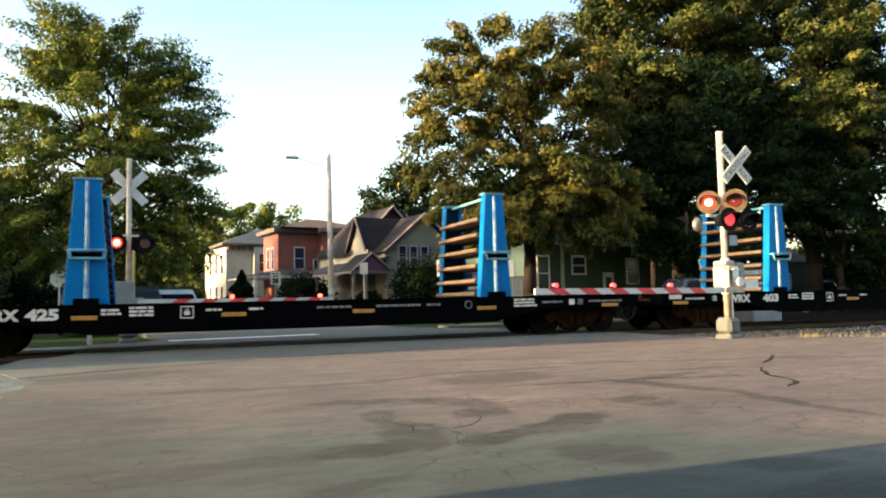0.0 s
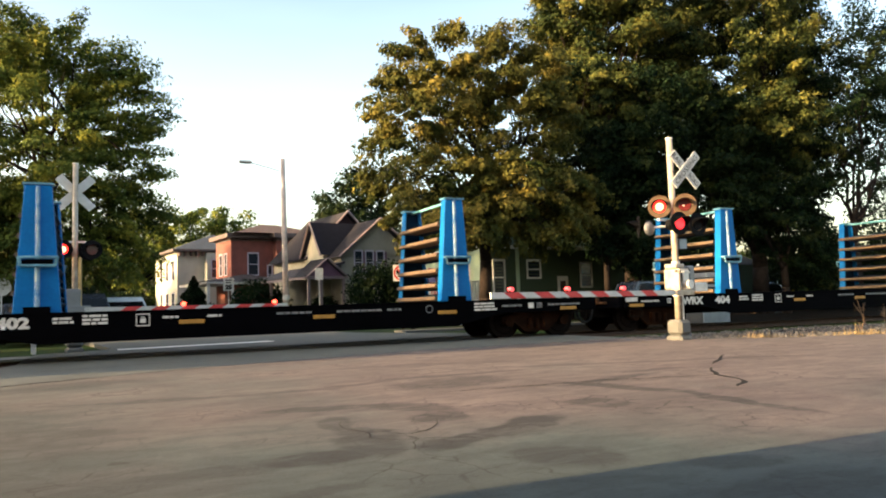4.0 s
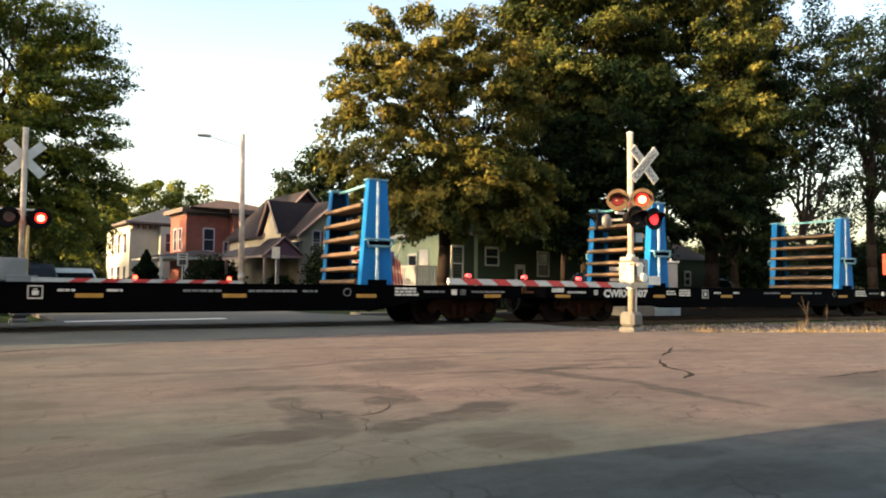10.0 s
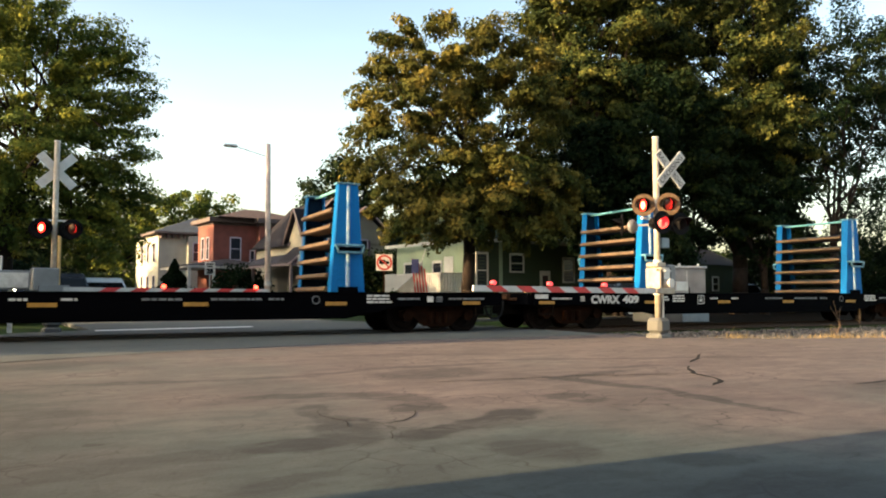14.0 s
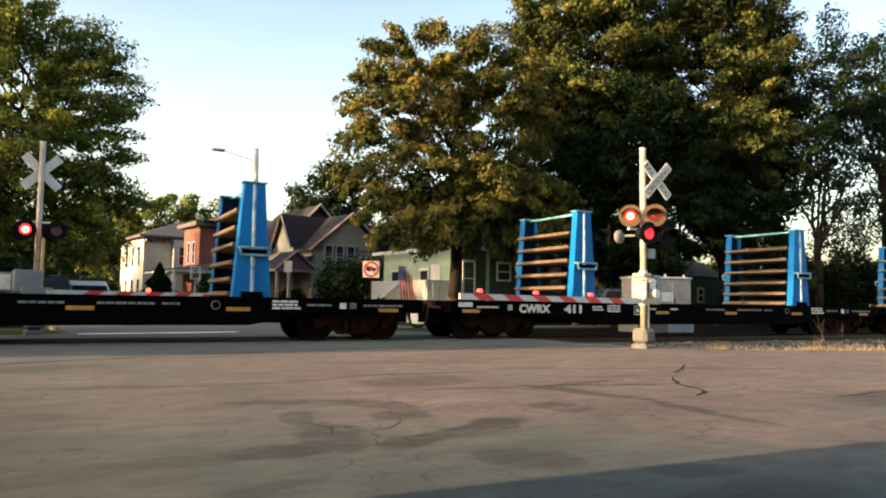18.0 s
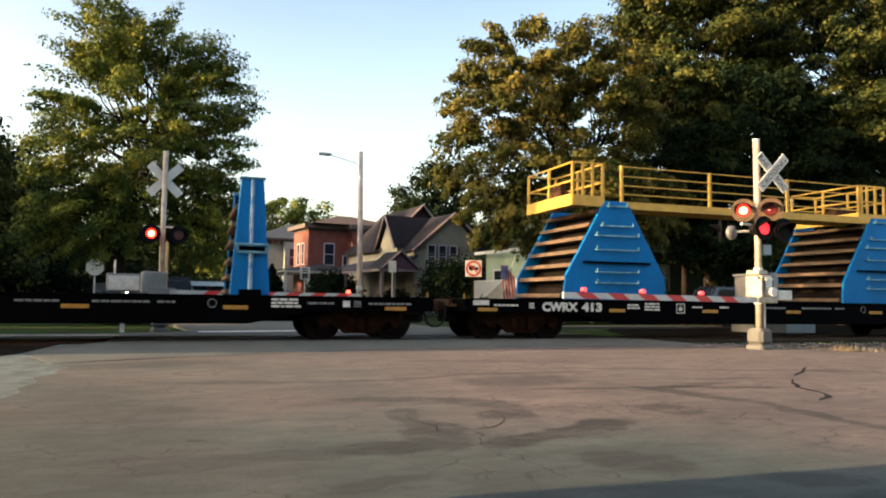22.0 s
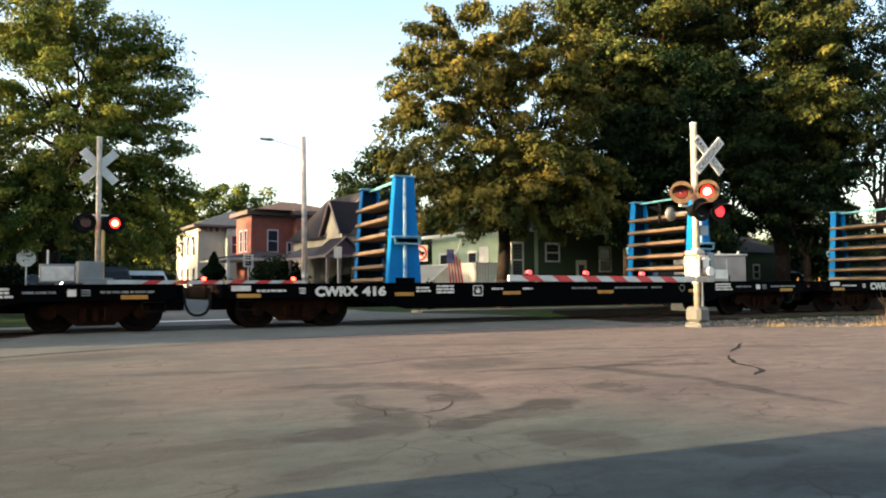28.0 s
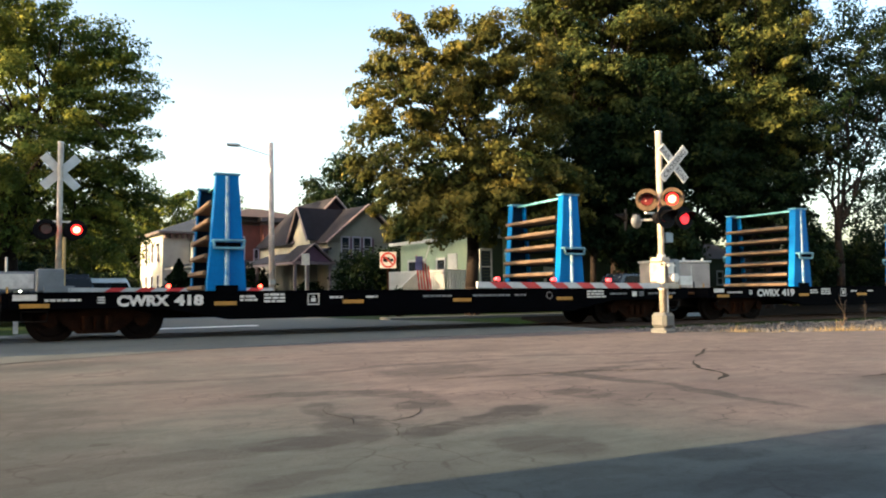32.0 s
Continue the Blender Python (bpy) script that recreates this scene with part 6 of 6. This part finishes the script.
def tree(at, height, blobs, trunk_r, leaf, label, seed, fork=0.3, clumps=150, per=150, clump_r=0.95, leaf_size=0.26, lean=(0, 0), gaps=0.0, name="tree", droop=0.3, shell=0.45, spike=0.0, limbs=9, limb_r=0.5):
    """blobs: ellipsoids (x, y, z, rx, ry, rz) from the trunk's foot that the crown fills with leaf clumps; limbs run to the clumps."""
    rng = np.random.default_rng(seed)
    t = thing(name, Matrix.Translation(at), label, "tree", "trees")
    bm = bmesh.new()
    top = Vector((lean[0], lean[1], height * fork))
    for k in range(8):
        a = k * math.pi / 4
        rod(bm, (math.cos(a) * trunk_r * 1.2, math.sin(a) * trunk_r * 1.2, -0.2), (math.cos(a) * trunk_r * 0.4, math.sin(a) * trunk_r * 0.4, trunk_r * 2.2), trunk_r * 0.45, trunk_r * 0.2, 5)
    limb(bm, (0, 0, -0.2), top, trunk_r * 1.1, trunk_r * 0.85, rng, 0.03, 12)
    # tufts of leaves spread evenly over the skin of each lobe, a few inside
    skin = np.array([(b[3] * b[4] * b[5]) ** (2 / 3) for b in blobs])
    counts = np.maximum(3, np.round(clumps * skin / skin.sum())).astype(int)
    centres = []
    for b, n in zip(blobs, counts):
        k = np.arange(n) + 0.5
        up, turn = 1 - 2 * k / n, k * 2.39996 + rng.random() * 6.28
        v = np.stack([np.sqrt(1 - up * up) * np.cos(turn), np.sqrt(1 - up * up) * np.sin(turn), up], 1) + rng.normal(size=(n, 3)) * 0.16
        v /= np.linalg.norm(v, axis=1)[:, None]
        reach = np.where(rng.random(n) < 0.14, 0.35 + 0.4 * rng.random(n), shell + (1 - shell) * rng.random(n) ** 0.6)
        p = np.array(b[:3]) + v * reach[:, None] * np.array(b[3:6])
        # tufts buried in another lobe are thinned out
        deep = np.zeros(n, bool)
        for o in blobs:
            if o is not b:
                deep |= (((p - np.array(o[:3])) / np.array(o[3:6])) ** 2).sum(1) < 0.4
        centres.append(p[~deep | (rng.random(n) < 0.3)])
    centres = np.concatenate(centres)
    # main limbs reach for a few spread-out clumps, smaller ones branch off them
    order = rng.permutation(len(centres))
    mains = []
    for i in order[:limbs]:
        c = Vector(centres[i])
        end = top.lerp(c, 0.8)
        limb(bm, top - Vector((0, 0, rng.random() * height * 0.06)), end, trunk_r * limb_r, trunk_r * 0.14, rng, 0.12, 7)
        mains.append((top, end))
    for i in order[limbs:limbs + 66]:
        c = Vector(centres[i])
        s, e = min(mains, key=lambda q: (q[0].lerp(q[1], 0.6) - c).length)
        limb(bm, s.lerp(e, 0.35 + 0.6 * rng.random()), c, trunk_r * 0.17, trunk_r * 0.04, rng, 0.12, 5)
    part("trunk", bm, M["bark"], t, "rough dark trunk and limbs", True)
    # each tuft is a flat-bottomed cushion, drawn out along its twig; its leaves lie on the skin and face outwards
    m = len(centres)
    away = centres - np.mean(centres, 0) * np.array([1, 1, 0.85])
    away[:, 2] *= 0.4
    away += rng.normal(size=(m, 3)) * 0.6
    away /= np.linalg.norm(away, axis=1)[:, None]
    side = np.cross(away, (0, 0, 1))
    side /= np.linalg.norm(side, axis=1)[:, None] + 1e-9
    rise = np.cross(side, away)
    big = clump_r * (0.55 + 0.75 * rng.random(m))
    per_tuft = max(20, int(per))
    v = rng.normal(size=(m, per_tuft, 3)) + np.array([0.25, 0, 0.35])
    v /= np.linalg.norm(v, axis=2)[..., None]
    # ragged skin: lobes on the tuft itself
    lump = 1 + 0.28 * np.sin(v[..., 0] * 6 + np.arange(m)[:, None]) * np.cos(v[..., 1] * 7 + v[..., 2] * 5)
    r = big[:, None] * (1 - 0.55 * rng.random((m, per_tuft)) ** 1.7) * lump
    ax = v * np.array([1 + 1.1 * spike, 1 - 0.25 * spike, 0.55 - 0.12 * spike]) * r[..., None]
    ax[..., 2] -= droop * np.abs(ax[..., 0]) * 0.55 * (v[..., 0] > 0) + droop * 0.35 * rng.random((m, per_tuft)) ** 3 * big[:, None]
    pts = centres[:, None] + ax[..., :1] * away[:, None] + ax[..., 1:2] * side[:, None] + ax[..., 2:] * rise[:, None]
    outs = (v[..., :1] * away[:, None] + v[..., 1:2] * side[:, None] + v[..., 2:] * 1.3 * rise[:, None]) * 1.5
    pts, outs = pts.reshape(-1, 3), outs.reshape(-1, 3)
    sizes = leaf_size * (0.6 + 0.8 * rng.random(len(pts)))
    part("crown", leaves_mesh("crown", pts, sizes, rng, M[leaf], outs), None, t, "loose leafy crown")
    return t


# the big yellowing tree left of the far street
tree((-3.1, 36, -0.1), 16, [(0.4, 0, 8.6, 3.6, 4.2, 4.2), (0.9, 0, 11.9, 3.0, 3.2, 2.2), (-0.6, 0, 12.6, 2.0, 2.6, 1.8), (3.1, 0, 8.0, 2.5, 3.0, 2.2), (3.7, -0.5, 10.0, 1.8, 2.4, 2.0), (3.6, -0.5, 11.9, 1.0, 1.8, 0.8), (-1.2, 0, 7.4, 2.3, 3.0, 2.8), (2.6, 0.5, 5.6, 2.2, 2.2, 2.0), (4.0, 0, 5.4, 1.7, 1.8, 1.7), (3.2, 0.3, 3.8, 1.8, 1.8, 1.3), (-1.0, -0.5, 4.2, 3.0, 2.4, 1.5), (-2.0, 0, 5.6, 1.8, 2.4, 1.8)], 0.42, "leaf_gold",
     "large yellowing tree with loose feathery branches behind the crossing", 11, 0.28, 560, 250, 0.66, 0.16, droop=0.5, spike=0.65, shell=0.58)
tree((-12.5, 43, -0.1), 10.5, [(0, 0, 6.3, 5.0, 4.5, 3.6), (0.5, 0, 3.0, 5, 3, 2.2)], 0.35, "leaf_dark", "yellow-green tree at the edge of the lawn", 12, 0.25, 110, 150, 1.2, 0.3)
# the olive tree in front of the green house
tree((14.6, 27.2, -0.1), 12.8, [(-1.0, 0, 10.9, 3.0, 3.0, 1.7), (1.7, 0.2, 10.7, 2.6, 2.6, 1.7), (-2.9, -0.4, 9.2, 2.2, 2.4, 1.4), (-3.0, 0, 6.6, 2.2, 2.2, 1.9), (1.8, 0, 8.6, 3.0, 2.8, 2.0), (-0.4, -1.2, 5.8, 2.8, 2.2, 1.5), (2.4, -0.5, 5.6, 2.4, 2.2, 1.5), (-3.0, -0.8, 4.7, 1.8, 1.6, 1.0), (-1.2, -1.2, 4.3, 2.2, 1.6, 0.9), (1.8, -1.0, 4.5, 2.4, 1.6, 0.9), (4.2, 0, 5.4, 1.8, 1.8, 1.5), (-2.6, -1.0, 3.8, 1.5, 1.2, 0.7), (1.2, -1.2, 3.7, 1.4, 1.0, 0.6), (3.2, -0.8, 4.1, 1.4, 1.2, 0.7)], 0.27, "leaf_olive",
     "broad olive-green tree with drooping fronds in front of the green house", 21, 0.34, 460, 270, 0.58, 0.17, shell=0.74, droop=0.7, spike=0.25)
# dark maples along the far side of the track
tree((25.0, 30.2, -0.1), 19, [(-0.3, 0.6, 14.6, 4.4, 4.2, 4.6), (-1.6, 0.4, 16.7, 3.5, 3.4, 3.4), (-2.4, 0, 11.0, 2.8, 3.0, 2.4)], 0.45, "leaf_dark",
     "tall dark maple with sunlit yellow top beyond the track", 31, 0.2, 360, 340, 0.85, 0.20, spike=0.45)
tree((32.7, 29.0, -0.1), 20, [(-1.2, 0, 13.5, 5.0, 4.5, 6.5), (0.3, 0, 17, 4, 3.5, 3.5), (1.6, -0.5, 10.5, 3.3, 3.5, 3.0)], 0.42, "leaf_dark",
     "tall dark maple beside the track", 32, 0.2, 400, 330, 0.85, 0.20, spike=0.45)
tree((37.2, 26.5, -0.1), 18, [(0.5, 0, 13.6, 3.8, 3.5, 3.6), (-2.6, 0, 10.2, 2.0, 2.4, 1.8), (2.2, 0, 9.6, 1.8, 2.0, 1.0), (-2.4, 0, 7.2, 1.5, 1.6, 0.7), (2.6, 0, 6.6, 1.5, 1.4, 0.6), (0.5, 0, 8.2, 1.6, 1.8, 0.6), (1.6, 0, 5.0, 1.5, 1.4, 0.5)], 0.21, "leaf_shade",
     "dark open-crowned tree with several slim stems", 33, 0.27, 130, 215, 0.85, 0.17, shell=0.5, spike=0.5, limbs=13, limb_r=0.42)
tree((43.6, 26.5, -0.1), 19, [(0.5, 0, 15.0, 4.2, 4, 2.8), (-2.5, 0, 11.8, 2.4, 2.4, 1.6), (3.4, 0, 11.4, 2.6, 2.4, 1.6), (0.3, 0, 9.8, 2.2, 2.2, 0.8), (4.0, 0, 8.2, 2.0, 2, 0.7), (-2.2, 0, 7.4, 1.5, 1.6, 0.7), (-1.0, 0, 5.6, 1.9, 1.6, 0.6), (2.2, 0, 5.4, 1.7, 1.5, 0.6)], 0.27, "leaf_shade",
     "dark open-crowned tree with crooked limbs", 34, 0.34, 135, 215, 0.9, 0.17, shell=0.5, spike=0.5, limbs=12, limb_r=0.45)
tree((52, 28, -0.1), 19, [(0, 0, 14.5, 4.6, 4.4, 3.8), (-1.5, 0, 9.6, 3.2, 3.2, 1.3), (2.5, 0, 7.6, 2.6, 2.4, 0.9)], 0.3, "leaf_shade", "dark tree beyond the verge", 35, 0.3, 115, 190, 1.0, 0.22, shell=0.5, spike=0.4, limbs=11, limb_r=0.45)
tree((60, 30, -0.1), 18, [(0, 0, 12.5, 5.0, 4.4, 5.0)], 0.3, "leaf_shade", "dark tree beyond the verge", 36, 0.3, 95, 160, 1.2, 0.27, shell=0.5)
# added trees in shade-dark leaves, covering the lower halves of the maples
tree((27.6, 27.6, -0.1), 13, [(-1.8, 0.6, 9.3, 4.6, 3.0, 3.4), (-4.6, 0.6, 7.2, 2.6, 2.2, 2.2), (0.6, 0.4, 5.8, 3.6, 2.4, 2.8), (-2.4, 0.3, 3.4, 2.2, 2, 1.6)], 0.22, "leaf_shade", "added dark tree standing for shaded lower maple crowns", 37, 0.25, 330, 260, 0.75, 0.19, spike=0.3)
tree((33.4, 28.0, -0.1), 11.5, [(-3.2, 0.6, 8.6, 3.2, 2.6, 2.6), (0, 0, 6.8, 3.2, 2.4, 2.9), (1.2, 0.3, 4.4, 2.6, 2.2, 2.0), (2.0, 0, 2.8, 1.8, 2, 1.8)], 0.2, "leaf_shade", "added dark tree standing for shaded lower maple crowns", 38, 0.25, 270, 260, 0.75, 0.19, spike=0.3)
tree((22.2, 28.8, -0.1), 9.5, [(0, 0, 6.4, 2.8, 2.0, 2.7), (1.2, 0, 4.4, 2.4, 1.8, 1.4)], 0.16, "leaf_shade", "added dark tree standing for shaded lower maple crowns", 43, 0.3, 110, 220, 0.8, 0.19)
# out of view; its high crown only blocks sun from cars on the right
tree((-27.2, 20.2, -0.1), 21, [(0, 0, 17.5, 4.0, 3.0, 2.6)], 0.35, "leaf_dark", "unseen tall tree added to shade the track", 39, 0.5, 130, 170, 1.0, 0.3, shell=0.1)
# backdrop of trees further off; several far left are unseen, added to shade houses and crowns
for i, (x, y, hgt, w) in enumerate([(4.5, 106, 16.0, 6), (11, 104, 16.5, 7.5), (17, 108, 15, 7), (-9, 92, 11, 6), (-3, 110, 12, 7), (23.5, 72, 15.5, 4.0), (33, 62, 12, 6), (-20, 62, 11, 7), (-28, 50, 10, 6), (-15, 75, 10, 6), (42, 58, 5, 5), (52, 50, 5, 5), (62, 46, 5, 5), (72, 40, 6, 6), (90, 36, 8, 6), (-22, 33, 10.5, 5), (-24, 40, 10.5, 5), (30, 90, 12, 8), (-15, 51, 13, 5), (-14, 60, 13, 5), (-24, 68, 13, 6), (24, 44, 10, 4), (-26, 48.5, 20, 5), (-26, 56, 20, 5)]):
    tree((x, y, -0.1), hgt, [(0, 0, hgt * 0.62, w, w * 0.8, hgt * 0.36), (w * 0.3, 0, hgt * 0.35, w * 0.8, w * 0.7, hgt * 0.24)], 0.35, "leaf_gold" if i < 3 else "leaf_dark" if i < 5 else "leaf_shade", "leafy tree further off, for backdrop and shade", 60 + i, 0.3, 90, 200, 1.5, 0.42)


def shrub(at, rx, ry, rz, leaf, label, seed, n=2600, size=0.11, name="shrub", cone=False):
    """A bush with stems and a ragged skin of leaves, resting on the ground."""
    rng = np.random.default_rng(seed)
    s = thing(name, Matrix.Translation(at), label, "shrub", "shrubs")
    bm = bmesh.new()
    for k in range(7):
        a = k * 0.9
        rod(bm, (0.05 * math.cos(a), 0.05 * math.sin(a), -0.05), (rx * 0.5 * math.cos(a), ry * 0.5 * math.sin(a), rz * (1.4 if not cone else 1.0)), 0.03, 0.01, 5)
    part("stem", bm, M["bark"], s)
    v = rng.normal(size=(n, 3))
    v /= np.linalg.norm(v, axis=1)[:, None]
    v *= (0.55 + 0.45 * rng.random((n, 1))) * (1 + 0.18 * np.sin(v[:, :1] * 7 + seed) * np.cos(v[:, 1:2] * 6))
    p = v * np.array([rx, ry, rz]) + np.array([0, 0, rz])
    if cone:
        h = rng.random(n) ** 1.35
        a = rng.random(n) * 6.283
        layer = 0.72 + 0.28 * np.sin(h * 22 + 1.3 * np.sin(a * 3)) + 0.16 * np.sin(a * 5 + h * 9)
        r = (1 - h) * layer * (0.4 + 0.6 * rng.random(n) ** 0.5)
        p = np.stack([r * rx * np.cos(a), r * ry * np.sin(a), 0.2 + (2 * rz - 0.2) * h - 0.15 * r], 1)
    p[:, 2] = np.maximum(p[:, 2], 0.03)
    part("leaves", leaves_mesh("leaves", p, size * (0.6 + 0.8 * rng.random(n)), rng, M[leaf]), None, s)
    return s


shrub((6.35, 60, -0.1), 2.3, 2.0, 1.85, "leaf_ever", "dark pointed evergreen in front of the cream house", 3, 6500, 0.28, "evergreen", True)
shrub((10.1, 53.0, -0.1), 2.1, 1.6, 1.6, "leaf_ever", "dark clipped bush by the brick house", 5, 4200, 0.22)
shrub((14.9, 41.3, -0.1), 2.2, 1.6, 1.8, "leaf_shade", "large dark bush between the houses", 6, 5200, 0.2)
shrub((17.4, 42.2, -0.1), 2.0, 1.6, 2.0, "leaf_shade", "large dark bush between the houses", 7, 5200, 0.2)
shrub((12.0, 29.0, -0.1), 1.0, 0.8, 0.6, "leaf_ever", "low rounded green bush by the sign", 8, 2800, 0.1)
shrub((13.2, 47.5, -0.1), 1.2, 1.0, 0.9, "leaf_ever", "garden bush by the porch", 9, 2600, 0.18)
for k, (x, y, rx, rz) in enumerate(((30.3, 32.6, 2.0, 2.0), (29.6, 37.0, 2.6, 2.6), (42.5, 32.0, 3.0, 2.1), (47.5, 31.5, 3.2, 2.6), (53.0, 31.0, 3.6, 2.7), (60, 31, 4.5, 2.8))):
    shrub((x, y, -0.1), rx, 1.6, rz, "leaf_shade", "dark undergrowth beyond the track", 14 + k, 6500, 0.24)
shrub((38.2, 30.5, -0.1), 1.3, 1.2, 1.5, "leaf_olive", "yellowish bush at the edge of the undergrowth", 24, 4200, 0.16)

# hedges added only to darken the background below the crowns
for i, (x, y, r) in enumerate(((-9, 52, 3.2), (-4.5, 58, 3.0), (-16, 47, 3.4), (-1.5, 70, 3.2), (2.0, 84, 3.0))):
    shrub((x, y, -0.1), r, 1.6, 1.7, "leaf_ever", "added dark hedge for the dimness beneath the trees", 40 + i, 5200, 0.26, "hedge")

# dry weeds along the gravel edge
vs, fs = [], []
rnd = random.Random(9)
for _ in range(2600):
    x = 13.2 + rnd.random() * 13 if rnd.random() < 0.4 else rnd.choice((13.3, 15.2, 15.6, 16.5, 17.2, 18.3)) + rnd.gauss(0, 0.22)
    y = (12.2 - (x - 11.8) * 0.42 if x < 17.5 else 9.75 - (x - 17.5) * 0.37) + 0.1 + abs(rnd.gauss(0, 0.25))
    hgt = 0.04 + abs(rnd.gauss(0, 0.06)) + (0.35 * rnd.random() if rnd.random() < 0.008 else 0)
    a, n = rnd.random() * 6.28, len(vs)
    dx, dy, k = math.cos(a) * 0.008, math.sin(a) * 0.008, rnd.gauss(0, 0.35) * hgt
    vs += [(x - dx, y - dy, -0.07), (x + dx, y + dy, -0.07), (x + k, y + rnd.gauss(0, 0.3) * hgt, -0.07 + hgt)]
    fs.append((n, n + 1, n + 2))
me = bpy.data.meshes.new("dry_weeds")
me.from_pydata(vs, [], fs)
me.materials.append(M["straw"])
tagged(new("dry_weeds", me), "dry yellow weeds along the gravel edge", "weeds", kind="stuff")

# tall dry stalks with a few bare side shoots
for i, (x, y, hgt, lean) in enumerate(((19.6, 13.8, 0.85, -0.35), (21.0, 14.2, 0.6, 0.05), (16.4, 11.7, 0.35, 0.2))):
    r = random.Random(70 + i)
    st = thing("dry_weed", pose(x, y, -0.08), "tall dry brown weed stalk on the gravel edge", "weed", "dry weeds")
    for k in range(3):
        bm = bmesh.new()
        top = Vector((lean * hgt + (k - 1) * 0.14 * hgt, r.gauss(0, 0.05), hgt * (1 - 0.22 * abs(k - 1))))
        a = Vector((lean * hgt * 0.3 * (k != 1), 0, hgt * 0.3 * (k != 1)))
        rod(bm, a, a.lerp(top, 0.6), 0.012, 0.008, 5)
        rod(bm, a.lerp(top, 0.6), top, 0.008, 0.004, 5)
        for q in range(5):
            p = a.lerp(top, 0.4 + 0.14 * q)
            rod(bm, p, p + Vector((r.gauss(0, 0.07), r.gauss(0, 0.05), 0.05)), 0.006, 0.004, 4)
        part("stalk", bm, M["slat"], st)

# cracks
crack([(-1.6, 11.5), (-1.0, 11.8), (0.05, 12.28)], 0.09, 12)
crack([(7.25, 7.32), (6.9, 6.95), (6.65, 6.6), (6.5, 6.2), (6.34, 5.9), (6.1, 5.75), (5.94, 5.65)], 0.065, 1)
crack([(9.0, 8.8), (8.3, 8.2), (7.6, 7.65)], 0.05, 11)
crack([(1.75, 5.95), (1.68, 5.6), (1.82, 5.3), (1.75, 5.05), (2.0, 4.85), (1.85, 4.5)], 0.016, 2)
crack([(1.85, 5.2), (2.05, 5.05), (2.3, 5.2), (2.5, 5.6)], 0.016, 3)
crack([(7.35, 5.07), (8.1, 5.15), (8.8, 5.22), (10.5, 5.6)], 0.06, 4)
crack([(-1.2, 14.2), (0.8, 14.6), (2.4, 14.5)], 0.05, 5)
crack([(3.2, 7.2), (5.4, 7.0), (6.6, 6.6)], 0.04, 6)
crack([(2.0, 4.9), (2.3, 4.7), (2.45, 4.5)], 0.02, 7)
crack([(8.0, 8.4), (9.0, 8.1), (9.6, 7.6)], 0.035, 9)


# ---- what moves ----
def motions():
    # the flashers: blinking imitated by added two-faced lamps; one of a pair turns its bright face out while the other
    # turns away, every 0.643 s
    for lamp, beat in LAMPS:
        at = lamp.location.copy()
        state = beat * 180            # at the start the first lamp of each pair is lit
        rows = [(0.0, pose(*at, 0, 0, state))]
        for k in range(50):
            f0 = round((0.45 + 0.643 * k) * 30) - 1
            if f0 > 957:
                break
            for q in range(4):
                rows.append(((f0 + q) / 30, pose(*at, 0, 0, state + 60 * q)))
            state += 180
        rows.append((32.0, pose(*at, 0, 0, state)))
        walk(lamp, rows)
    for n, car in CARS.items():
        x0 = n * PITCH - 22.131 + PITCH / 2 - 2.46
        walk(car, [(t, pose(x0 - run(t), YC, 0)) for t in (0, 4, 8, 12, 16, 20, 24, 28, 32)])
        # the wheels turn only while the car is in the camera's view
        seen = [k for k in range(0, 961) if -14 < x0 - run(k / 30) < 34]
        if not seen:
            continue
        for t_ob in [o for o in car.children if o.name.startswith("truck")]:
            for w in t_ob.children:
                at = w.location.copy()
                keys = sorted({0, 960, *seen})
                rows = []
                for k in keys:
                    kk = min(max(k, seen[0]), seen[-1])
                    ang = math.degrees((run(kk / 30) - run(seen[0] / 30)) / 0.455)
                    rows.append((k / 30, pose(at.x, at.y, at.z, 0, -ang, 0)))
                walk(w, rows)


motions()
